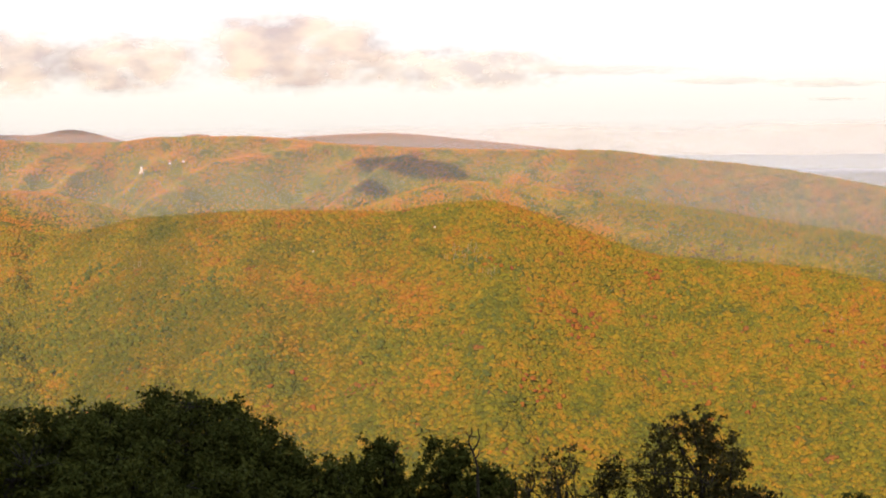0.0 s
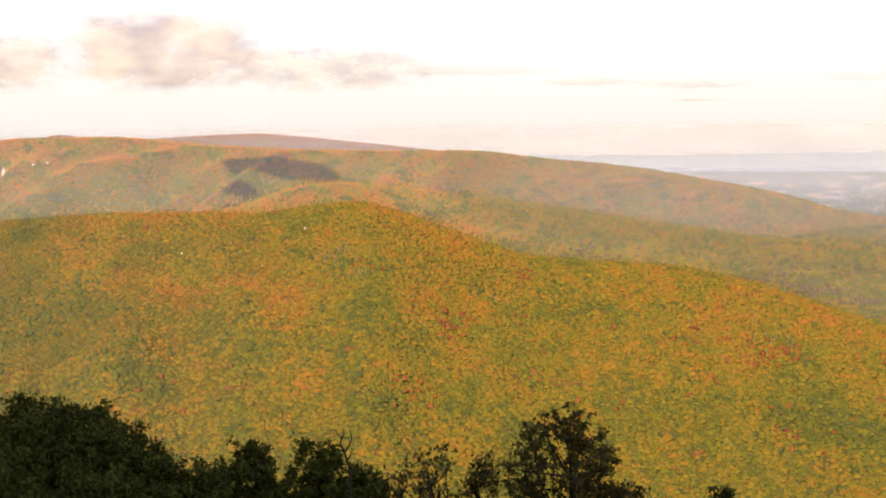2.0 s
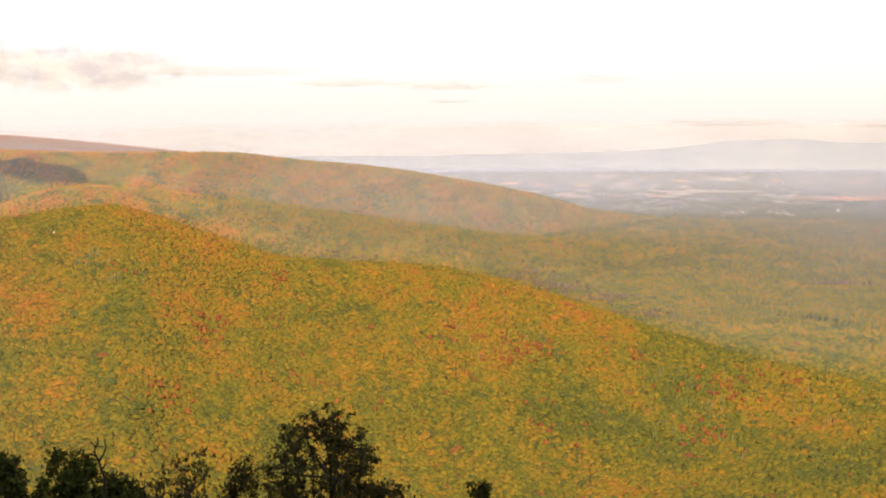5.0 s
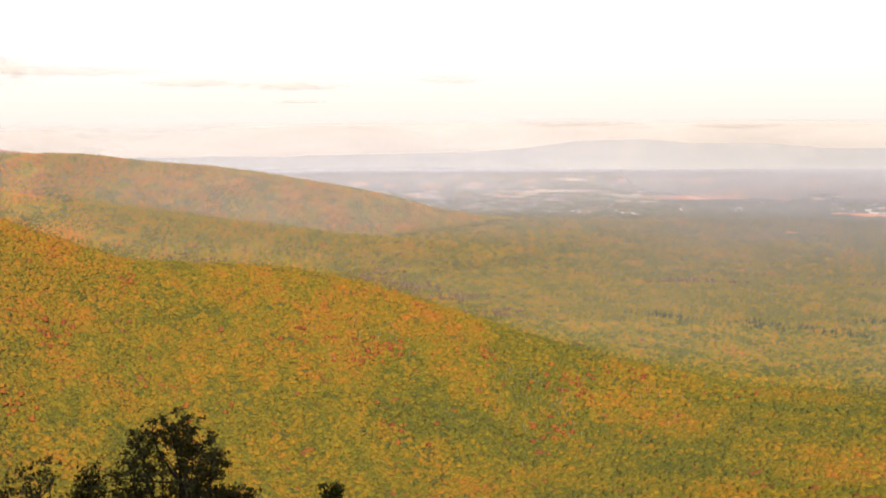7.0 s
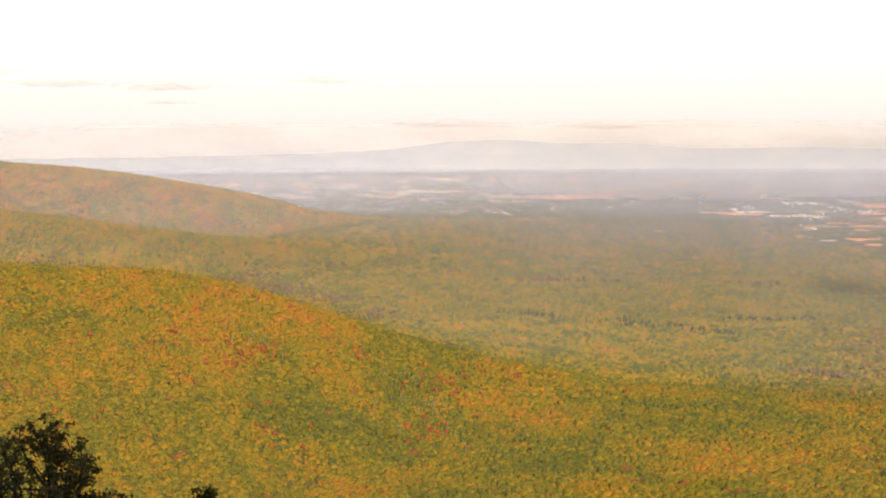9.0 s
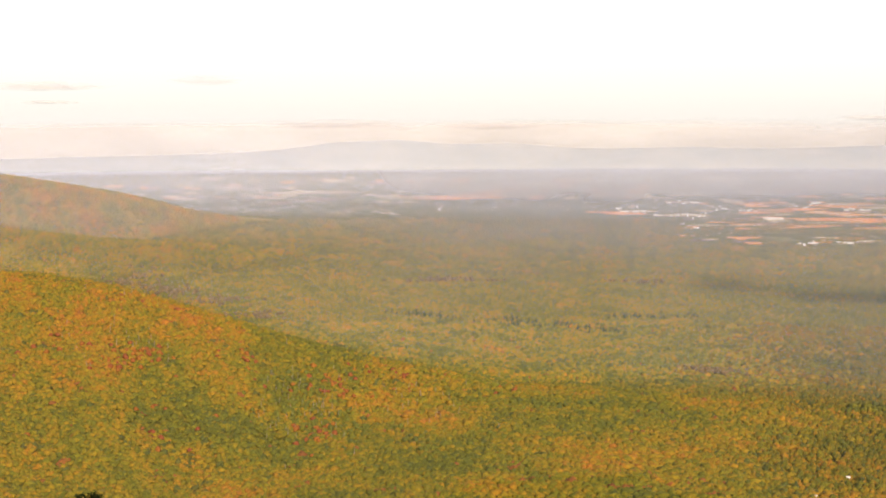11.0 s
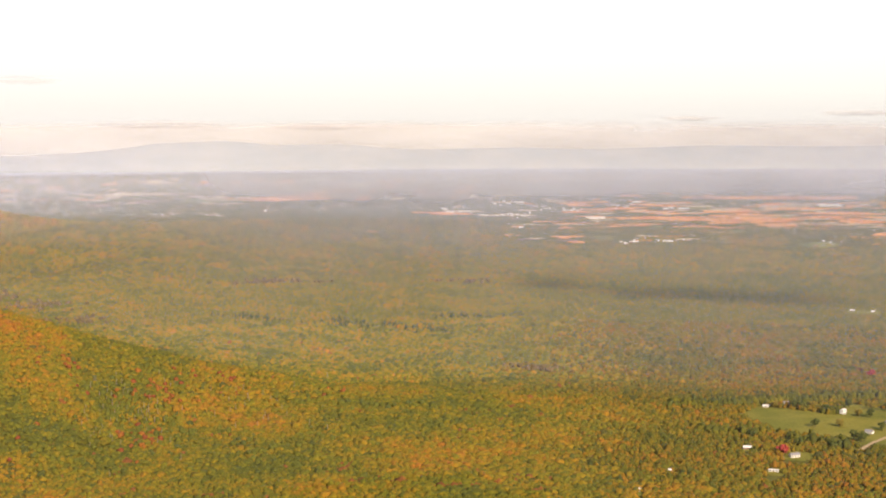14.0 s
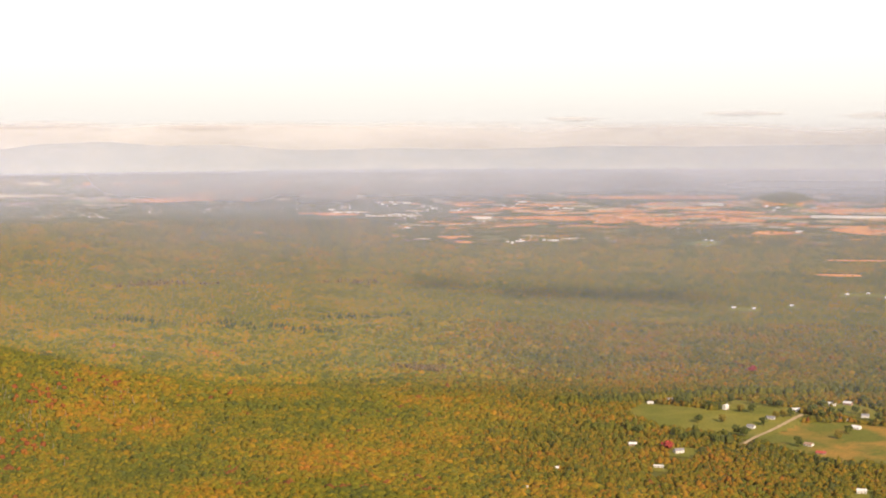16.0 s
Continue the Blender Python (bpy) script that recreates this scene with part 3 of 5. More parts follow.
def haze_sheet(name, A, R, z, thick, label, mat=M_HAZE):
    v = np.stack([R * np.sin(np.radians(A)), R * np.cos(np.radians(A)), z], -1).reshape(-1, 3)
    na, nr = A.shape
    i, j = np.meshgrid(np.arange(na - 1), np.arange(nr - 1), indexing="ij")
    f = np.stack([i * nr + j, (i + 1) * nr + j, (i + 1) * nr + j + 1, i * nr + j + 1], -1).reshape(-1, 4)
    f = f[thick.ravel()[f].max(axis=1) > 0.003]
    ob = mesh_object(name, v, f, mat)
    layer = ob.data.uv_layers.new(name="thickness")
    layer.data.foreach_set("uv", np.repeat(thick.ravel()[f.ravel()], 2).astype(np.float32))
    return tagged(ob, label, "haze", kind="stuff")


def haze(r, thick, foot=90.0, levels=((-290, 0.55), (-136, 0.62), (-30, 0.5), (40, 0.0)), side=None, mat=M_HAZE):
    """A tinted curtain that imitates thin haze across the valley, with no hard foot on the ground."""
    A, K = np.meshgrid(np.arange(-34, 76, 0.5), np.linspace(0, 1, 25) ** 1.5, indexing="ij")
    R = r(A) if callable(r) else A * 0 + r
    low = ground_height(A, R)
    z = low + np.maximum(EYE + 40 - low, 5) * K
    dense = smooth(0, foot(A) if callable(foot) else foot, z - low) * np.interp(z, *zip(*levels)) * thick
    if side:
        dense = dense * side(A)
    return haze_sheet("valley_haze_sheet", A, R, z, dense, "thin tinted sheet imitating haze over the valley", mat)


# a shaded and a mauve copy of the haze tint
M_SHADE_HAZE, M_MAUVE_HAZE = haze_material((0.15, 0.18, 0.26, 1)), haze_material((0.32, 0.27, 0.33, 1))
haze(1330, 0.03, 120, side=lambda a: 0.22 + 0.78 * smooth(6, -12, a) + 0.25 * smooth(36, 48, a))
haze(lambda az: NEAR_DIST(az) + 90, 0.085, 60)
# dark blue sheet added behind the farms, its shade put into the colour
haze(2280, 0.21, 80, side=lambda a: smooth(36, 50, a), mat=M_SHADE_HAZE)
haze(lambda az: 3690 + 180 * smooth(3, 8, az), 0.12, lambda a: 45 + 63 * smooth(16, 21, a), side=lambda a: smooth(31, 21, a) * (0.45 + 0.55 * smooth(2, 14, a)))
# thickened on the right to veil the lone hill
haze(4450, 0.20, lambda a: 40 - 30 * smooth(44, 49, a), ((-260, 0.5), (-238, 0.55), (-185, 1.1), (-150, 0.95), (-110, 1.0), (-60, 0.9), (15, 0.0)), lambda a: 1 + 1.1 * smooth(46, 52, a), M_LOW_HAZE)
# mauve tint hung before the back mountains on the left
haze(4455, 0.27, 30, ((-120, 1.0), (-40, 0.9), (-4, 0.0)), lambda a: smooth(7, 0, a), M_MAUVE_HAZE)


def ground_haze_sheet():
    """A low tinted sheet that imitates haze over the valley floor, thicker the farther it lies."""
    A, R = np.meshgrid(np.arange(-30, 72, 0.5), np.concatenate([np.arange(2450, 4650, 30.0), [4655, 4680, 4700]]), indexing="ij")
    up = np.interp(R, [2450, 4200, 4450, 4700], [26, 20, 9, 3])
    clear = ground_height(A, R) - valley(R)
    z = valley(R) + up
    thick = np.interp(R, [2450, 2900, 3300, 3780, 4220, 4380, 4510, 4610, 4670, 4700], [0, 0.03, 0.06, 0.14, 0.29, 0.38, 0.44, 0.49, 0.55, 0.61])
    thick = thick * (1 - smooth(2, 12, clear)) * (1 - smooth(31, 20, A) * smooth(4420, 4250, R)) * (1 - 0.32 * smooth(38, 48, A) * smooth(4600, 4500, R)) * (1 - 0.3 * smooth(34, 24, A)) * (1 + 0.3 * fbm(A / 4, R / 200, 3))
    return haze_sheet("ground_haze_sheet", A, R, z, thick, "low tinted sheet imitating haze over the distant valley floor", M_LOW_HAZE)


ground_haze_sheet()


# ---- clouds ----
def cloud(az, el, half_w, half_h, seed, thick=0.8, tone=(0.28, 0.235, 0.275), grain=2.2, flat=1.0, fill=0.12, lit=(0.48, 0.42, 0.385)):
    """A far cloud low in the sky: a bowed sheet whose edge frays out."""
    m, nt, b = material("cloud", 1.0, 0.0)
    uv = nt.nodes.new("ShaderNodeUVMap")
    mp = nt.nodes.new("ShaderNodeMapping")
    mp.inputs["Location"].default_value = (seed * 3.7, seed * 1.3, seed)
    mp.inputs["Scale"].default_value = (half_w / half_h * 0.5 * flat, 1.0, 1.0)
    nt.links.new(uv.outputs["UV"], mp.inputs["Vector"])
    n = node(nt, "ShaderNodeTexNoise", Scale=grain, Detail=5.0, Roughness=0.55)
    nt.links.new(mp.outputs[0], n.inputs["Vector"])
    xyz = nt.nodes.new("ShaderNodeSeparateXYZ")
    nt.links.new(uv.outputs["UV"], xyz.inputs[0])
    out = math_node(nt, "ADD", math_node(nt, "POWER", math_node(nt, "ABSOLUTE", xyz.outputs["X"], 0), 2.0), math_node(nt, "POWER", math_node(nt, "ABSOLUTE", xyz.outputs["Y"], 0), 2.0))
    body = math_node(nt, "SUBTRACT", math_node(nt, "MULTIPLY", n.outputs["Fac"], 2.0), math_node(nt, "ADD", out, 0.25 - fill))
    rim = math_node(nt, "MULTIPLY", math_node(nt, "SUBTRACT", 1.0, out, True), 1.8, True)
    fac = math_node(nt, "MULTIPLY", math_node(nt, "MULTIPLY", math_node(nt, "MULTIPLY", body, 1.35, True), rim), thick, True)
    shade = node(nt, "ShaderNodeTexNoise", Scale=grain * 0.8, Detail=3.0)
    nt.links.new(mp.outputs[0], shade.inputs["Vector"])
    tint = ramp(nt, shade.outputs["Fac"], [(0.38, tuple(0.92 * k for k in tone)), (0.62, lit)])
    d, clear, mixed = nt.nodes.new("ShaderNodeBsdfDiffuse"), nt.nodes.new("ShaderNodeBsdfTransparent"), nt.nodes.new("ShaderNodeMixShader")
    nt.links.new(tint, d.inputs["Color"])
    nt.links.new(fac, mixed.inputs[0])
    nt.links.new(clear.outputs[0], mixed.inputs[1])
    nt.links.new(d.outputs[0], mixed.inputs[2])
    nt.links.new(mixed.outputs[0], nt.nodes["Material Output"].inputs["Surface"])
    nt.nodes.remove(b)
    U, V = np.meshgrid(np.linspace(-1, 1, 25), np.linspace(-1, 1, 9), indexing="ij")
    A, E = np.radians(az + half_w * U), np.radians(el + half_h * V)
    r = 4885 - 12 * (1 - U ** 2) * (1 - V ** 2) + seed * 0.4
    v = np.stack([r * np.sin(A) * np.cos(E), r * np.cos(A) * np.cos(E), EYE + r * np.sin(E)], -1).reshape(-1, 3)
    i, j = np.meshgrid(np.arange(24), np.arange(8), indexing="ij")
    f = np.stack([i * 9 + j, (i + 1) * 9 + j, (i + 1) * 9 + j + 1, i * 9 + j + 1], -1).reshape(-1, 4)
    ob = mesh_object("cloud", v, f, m)
    layer = ob.data.uv_layers.new(name="span")
    layer.data.foreach_set("uv", np.stack([U.ravel()[f.ravel()], V.ravel()[f.ravel()]], -1).astype(np.float32).ravel())
    return ob


PUFF, STREAK = "soft cream and mauve cumulus cloud low in the sky", "thin mauve streak of cloud in a pale sky"
for k, (az, el, w, h, thick) in enumerate([(-16.2, 2.3, 3.6, 1.6, 0.66), (-11.7, 2.3, 3.4, 1.5, 0.66), (-5.6, 2.75, 5.0, 1.9, 0.72), (0.6, 2.05, 5.6, 1.05, 0.5)]):
    tagged(cloud(az, el, w, h, k + 1, thick), PUFF, "cloud", "clouds")
for k, (az, el, w, h, thick) in enumerate([(6.0, 1.97, 4.2, 0.3, 0.7), (10.5, 1.55, 2.4, 0.25, 0.8), (14.2, 1.43, 2.9, 0.26, 0.9), (14.6, 0.83, 1.4, 0.1, 0.7), (20.3, 1.65, 1.6, 0.28, 0.6),
                                           (24.9, 0.0, 3.0, 0.26, 0.42), (31.1, -0.13, 2.2, 0.2, 0.4), (45.2, 0.12, 1.5, 0.15, 0.7), (51.6, 0.3, 2.0, 0.17, 0.8), (57.0, 0.2, 2.4, 0.25, 0.7)]):
    tagged(cloud(az, el, w, h * 0.8, k + 11, thick * 0.45, tone=(0.37, 0.34, 0.38), grain=1.6, flat=0.3, fill=0.12), STREAK, "cloud", "clouds")
tagged(cloud(28, -0.7, 48, 0.85, 31, 0.72, (0.35, 0.342, 0.347), 0.9, 0.45, 0.42, (0.395, 0.39, 0.396)), "low bank of pinkish haze cloud along the horizon", "cloud", "clouds")


# ---- clouds overhead, whose shade lies on the land ----
m, nt, b = material("overhead_cloud", 1.0, 0.0)
nt.links.new(ramp(nt, noise_at(nt, 60, 4), [(0.3, (0.7, 0.7, 0.72)), (0.7, (0.85, 0.85, 0.85))]), b.inputs["Base Color"])
M_OVER = m


def spot(az, el, first=1250.0):
    """Where the line of sight at that bearing and elevation meets the land."""
    r = np.arange(first, 4700, 3.0)
    e = np.degrees(np.arctan2(ground_height(r * 0 + az, r) - EYE, r))
    hit = np.nonzero(e >= el)[0]
    return float(r[hit[0]]) if len(hit) else 4690.0


def overhead_cloud(az, r, wide, deep, turn=0.0, seed=1, high=1400.0):
    low = at(az, r)
    centre = low + sd * (high / sd.z)
    bm = bmesh.new()
    bmesh.ops.create_icosphere(bm, subdivisions=4, radius=1.0)
    for v in bm.verts:
        k = 1 + 0.25 * noise.fractal(v.co * 1.4 + Vector((seed * 7, 0, 0)), 0.6, 2.0, 4)
        v.co = Vector((v.co.x * wide * k, v.co.y * deep * k, v.co.z * 26 * k + (8 if v.co.z > 0 else 0)))
    me = bpy.data.meshes.new("overhead_cloud")
    bm.to_mesh(me)
    bm.free()
    me.materials.append(M_OVER)
    ob = new("overhead_cloud", me)
    ob.matrix_world = Matrix.Translation(centre) @ pose(0, 0, 0, 0, 0, turn)
    return tagged(ob, "small white fair-weather cloud floating high over the valley", "cloud", "clouds overhead")


for k, (az, el, w, d, turn) in enumerate([(-1.25, -1.66, 140, 84, -10), (-3.2, -2.42, 66, 36, 0), (-13.6, -0.24, 90, 60, 0), (-17.0, -0.45, 70, 40, 0)]):
    overhead_cloud(az, spot(az, el, 3000), w, d, turn, k + 1, 800.0)
for k, (az, r, w, d, turn) in enumerate([(40.0, 3440, 75, 30, -40), (44.2, 3330, 140, 30, -44), (48.0, 3295, 150, 34, -49)]):
    overhead_cloud(az, r, w, d, turn, k + 5, 4200.0)


# ---- fields, lane, farmland ----
def field_material(name, low, high, rows=26.0):
    m, nt, b = material(name, 0.95, 0.1)
    c = ramp(nt, noise_at(nt, rows, 4, 0.6), [(0.40, low), (0.60, high)])
    c = mix_color(nt, 1.0, c, ramp(nt, noise_at(nt, 3.0, 3), [(0.3, (0.8, 0.8, 0.8)), (0.7, (1.15, 1.15, 1.15))]), "MULTIPLY")
    nt.links.new(c, b.inputs["Base Color"])
    return m


M_GRASS = field_material("meadow_grass", (0.145, 0.145, 0.021), (0.205, 0.178, 0.030), 60)
M_HAY = field_material("hayfield", (0.135, 0.135, 0.022), (0.31, 0.175, 0.036), 60)
M_LANE = field_material("gravel_lane", (0.40, 0.29, 0.16), (0.50, 0.37, 0.21), 8)
CROPS = [field_material("stubble_field", (0.58, 0.225, 0.065), (0.70, 0.32, 0.10), 90), field_material("dry_grass_field", (0.38, 0.30, 0.17), (0.48, 0.38, 0.22), 60),
         field_material("pasture", (0.15, 0.17, 0.06), (0.24, 0.22, 0.07), 60), field_material("ploughed_field", (0.17, 0.11, 0.08), (0.25, 0.16, 0.11), 50)]


def patch(name, polygon, mat, up, label, category="field", step=9.0):
    """A sheet laid over the land inside a polygon of (bearing, distance) corners."""
    a, r = np.array(polygon).T
    da = math.degrees(step / r.mean())
    ga, gr = np.arange(a.min() - da, a.max() + da, da), np.arange(r.min() - step, r.max() + step, step)
    A, R = np.meshgrid(ga, gr, indexing="ij")
    cell = inside(polygon, (A[:-1, :-1] + da / 2).ravel(), (R[:-1, :-1] + step / 2).ravel())
    x, y = R * np.sin(np.radians(A)), R * np.cos(np.radians(A))
    z = ground_height(A, R) + up
    cell &= ((z - valley(R))[:-1, :-1] < 12).ravel()
    nr = len(gr)
    i, j = np.meshgrid(np.arange(len(ga) - 1), np.arange(nr - 1), indexing="ij")
    f = np.stack([i * nr + j, i * nr + j + 1, (i + 1) * nr + j + 1, (i + 1) * nr + j], -1).reshape(-1, 4)[cell][:, ::-1]
    if len(f) == 0:
        return None
    return tagged(mesh_object(name, np.stack([x, y, z], -1).reshape(-1, 3), f, mat), label, category, kind="structure")


patch("meadow", MEADOW, M_GRASS, 0.7, "short green meadow among the woods")
patch("hayfield", HAYFIELD, M_HAY, 0.7, "mown golden and green hayfield")
for g in YARDS:
    patch("yard", g, M_GRASS, 0.6, "small grassy yard cut into the woods", step=5.0)
patch("lane", [(51.55, 1858), (51.72, 1858), (53.92, 2066), (53.78, 2068)], M_LANE, 1.1, "pale gravel lane across the fields", "lane", 2.5)
KINDS = [("stubble_field", "bare orange stubble field in the far valley"), ("dry_field", "dry straw-coloured field in the far valley"), ("pasture", "dull green pasture in the far valley"), ("ploughed_field", "brown ploughed field in the far valley")]
prng = np.random.RandomState(17)
for a0, a1, e0, e1, kind in FARMLAND:
    r0, r1, w = range_at(e1), range_at(e0), a1 - a0
    j = prng.uniform(-0.14, 0.14, 6) * w
    k = prng.uniform(0.0, 0.45, 4) * (r1 - r0)
    outline = [(a0 + max(j[0], 0), r0 + k[0]), (a0 + 0.5 * w + j[1], r0), (a1 + j[2], r0 + k[1]), (a1 - max(j[3], 0), r1 - k[2]), (a0 + 0.45 * w + j[4], r1), (a0 + j[5], r1 - k[3])]
    patch(KINDS[kind][0], outline, CROPS[kind], 1.2, KINDS[kind][1], step=4.0)


# ---- houses ----
def part(name, bm, mat, parent, label=""):
    me = bpy.data.meshes.new(name)
    bm.to_mesh(me)
    bm.free()
    me.materials.append(mat)
    ob = new(name, me)
    ob.parent = parent
    if label:
        ob["label"] = label
    return ob


def box(bm, x0, x1, y0, y1, z0, z1):
    v = [bm.verts.new((x, y, z)) for x in (x0, x1) for y in (y0, y1) for z in (z0, z1)]
    for q in ((0, 1, 3, 2), (4, 6, 7, 5), (0, 4, 5, 1), (2, 3, 7, 6), (0, 2, 6, 4), (1, 5, 7, 3)):
        bm.faces.new([v[k] for k in q])


def plain_material(name, color, rough=0.7, spots=1.5, spread=0.15):
    m, nt, b = material(name, rough, 0.3)
    lo, hi = tuple(k * (1 - spread) for k in color), tuple(min(1, k * (1 + spread)) for k in color)
    nt.links.new(ramp(nt, noise_at(nt, spots, 4, 0.6), [(0.3, lo), (0.7, hi)]), b.inputs["Base Color"])
    return m


M_WHITE = plain_material("white_siding", (0.60, 0.58, 0.55), 0.6, 2.0, 0.08)
M_BRICK = plain_material("brown_siding", (0.30, 0.20, 0.14), 0.8)
M_TAN = plain_material("tan_wall", (0.40, 0.31, 0.22), 0.8)
M_ROOF_G = plain_material("grey_roof", (0.22, 0.21, 0.22), 0.8)
M_ROOF_W = plain_material("pale_metal_roof", (0.62, 0.60, 0.58), 0.45)
M_ROOF_R = plain_material("red_metal_roof", (0.36, 0.07, 0.05), 0.6)
M_PANE = plain_material("dark_window_glass", (0.05, 0.06, 0.07), 0.15)
M_DOOR = plain_material("dark_painted_door", (0.10, 0.06, 0.05), 0.5)


def house(label, az, r, w, d, h, turn, wall_mat, roof_mat, pitch=0.55, category="house", windows=3):
    """A gabled house of width w (along its ridge) and depth d, with walls h high."""
    w, d, h = 0.84 * w, 0.84 * d, 0.88 * h
    place = at(az, r, 0.2)
    root = new(category.replace(" ", "_"))
    root.matrix_world = Matrix.Translation(place) @ pose(0, 0, 0, 0, 0, -az + turn)
    tagged(root, label, category, "farm buildings")
    bm = bmesh.new()
    rise = d / 2 * pitch
    prof = [(-d / 2, -2.5), (d / 2, -2.5), (d / 2, h), (0, h + rise), (-d / 2, h)]
    a = [bm.verts.new((-w / 2, y, z)) for y, z in prof]
    c = [bm.verts.new((w / 2, y, z)) for y, z in prof]
    bm.faces.new(a[::-1]), bm.faces.new(c)
    for k in range(5):
        bm.faces.new((a[k], a[(k + 1) % 5], c[(k + 1) % 5], c[k]))
    part("wall", bm, wall_mat, root)
    bm = bmesh.new()
    e, t = 0.5, 0.25
    over = [(-d / 2 - e, h - e * pitch + 0.05), (0, h + rise + 0.05), (d / 2 + e, h - e * pitch + 0.05), (d / 2 + e, h - e * pitch + t + 0.05), (0, h + rise + t + 0.05), (-d / 2 - e, h - e * pitch + t + 0.05)]
    a = [bm.verts.new((-w / 2 - e, y, z)) for y, z in over]
    c = [bm.verts.new((w / 2 + e, y, z)) for y, z in over]
    for k in range(6):
        bm.faces.new((a[k], c[k], c[(k + 1) % 6], a[(k + 1) % 6]))
    for s_ in (a, c):
        bm.faces.new((s_[0], s_[1], s_[4], s_[5])), bm.faces.new((s_[1], s_[2], s_[3], s_[4]))
    roof = part("roof", bm, roof_mat, root, "sheet roof")
    for k in range(windows):
        x = (k + 0.5) * w / windows - w / 2
        bm = bmesh.new()
        if k == windows // 2:
            box(bm, x - 0.6, x + 0.6, -d / 2 - 0.06, -d / 2 + 0.05, 0, 2.1)
            part("door", bm, M_DOOR, root, "dark door")
        else:
            box(bm, x - 0.75, x + 0.75, -d / 2 - 0.06, -d / 2 + 0.05, 0.85, 2.35)
            window = part("window", bm, M_WHITE, root, "white window frame")
            bm = bmesh.new()
            box(bm, x - 0.6, x + 0.6, -d / 2 - 0.09, -d / 2 - 0.05, 1.0, 2.2)
            part("pane", bm, M_PANE, window, "dark pane")
    bm = bmesh.new()
    box(bm, w * 0.25 - 0.4, w * 0.25 + 0.4, -0.4, 0.4, h, h + rise + 1.1)
    part("chimney", bm, M_BRICK, roof, "brick chimney")
    return root


house("tall white farmhouse beside the meadow", 51.0, 2077, 9, 7, 6.5, 55, M_WHITE, M_ROOF_W)
house("white clapboard house at the meadow edge", 51.96, 1966, 12, 8, 3.6, -25, M_WHITE, M_ROOF_G)
house("small white shed at the edge of the woods", 48.17, 2121, 10, 5, 3, 0, M_WHITE, M_ROOF_W, category="shed", windows=1)
house("grey-roofed cottage under the trees", 48.9, 2146, 11, 7, 3.5, 10, M_WHITE, M_ROOF_G, category="cottage")
house("long low white house behind the meadow", 52.67, 2028, 14, 7, 2.8, -15, M_WHITE, M_ROOF_G)
house("white bungalow by the lane", 53.61, 2091, 12, 7, 2.8, 15, M_WHITE, M_ROOF_W)
house("long pale barn beside the hayfield", 55.45, 2050, 17, 8, 3.2, -25, M_WHITE, M_ROOF_W, category="barn")
house("second pale barn by the hayfield", 55.8, 2005, 15, 9, 3.2, -25, M_WHITE, M_ROOF_W, category="barn")
house("house with a brown roof in the hayfield", 54.1, 1876, 12, 9, 3, -25, M_WHITE, M_BRICK)
house("red-roofed open barn by the hayfield", 54.56, 1836, 13, 9, 2.4, -15, M_BRICK, M_ROOF_R, 0.4, "barn", 1)
house("grey-roofed house beside a red maple", 49.25, 1806, 14, 8, 4, 30, M_WHITE, M_ROOF_G)
house("small brown house among the trees", 47.5, 1835, 11, 7, 3, 0, M_BRICK, M_ROOF_W)
house("white trailer home in a forest clearing", 48.5, 1725, 13, 5, 3, -10, M_WHITE, M_ROOF_W, 0.25)
house("white house in a forest yard", 56.06, 1650, 12, 7, 4, 0, M_WHITE, M_ROOF_W)
house("tiny white cabin among the trees", 44.6, 1708, 4.5, 4, 3.2, 0, M_WHITE, M_ROOF_W, category="cabin", windows=1)
house("tiny white cabin low in the woods", 43.4, 1613, 4.5, 4, 3.2, 0, M_WHITE, M_ROOF_W, category="cabin", windows=1)
house("white house in the village beyond the hayfield", 54.9, 2150, 14, 8, 4, 10, M_WHITE, M_ROOF_W)
house("brown house in the village beyond the hayfield", 55.5, 2165, 14, 8, 4, -20, M_BRICK, M_ROOF_W)
house("pale cottage in the village beyond the hayfield", 56.13, 2084, 12, 8, 4, 0, M_WHITE, M_ROOF_G, category="cottage")
for az, r, w in ((51.26, 3155, 11), (52.01, 3146, 8), (53.40, 3186, 8), (55.4, 3350, 10), (56.15, 3365, 8)):
    house("white house in a clearing of the valley woods", az, r, w, 5, 2.6, 0, M_WHITE, M_ROOF_W)


def hall(label, az, el, degrees_wide, high, wall_mat=None, roof_mat=None, category="building"):
    """A flat-roofed building far off in the town."""
    r = range_at(el)
    w, d = radians(degrees_wide) * r, 9.0
    if at(az, r).z > float(valley(np.array(r))) + 7:
        return None
    root = new(category)
    root.matrix_world = Matrix.Translation(at(az, r, 0.3)) @ pose(0, 0, 0, 0, 0, -az)
    tagged(root, label, category, "town buildings")
    bm = bmesh.new()
    box(bm, -w / 2, w / 2, -d / 2, d / 2, -3, high)
    part("wall", bm, wall_mat or M_WHITE, root)
    bm = bmesh.new()
    box(bm, -w / 2 - 0.3, w / 2 + 0.3, -d / 2 - 0.3, d / 2 + 0.3, high, high + 0.5)
    part("roof", bm, roof_mat or M_ROOF_W, root, "flat pale roof")
    return root


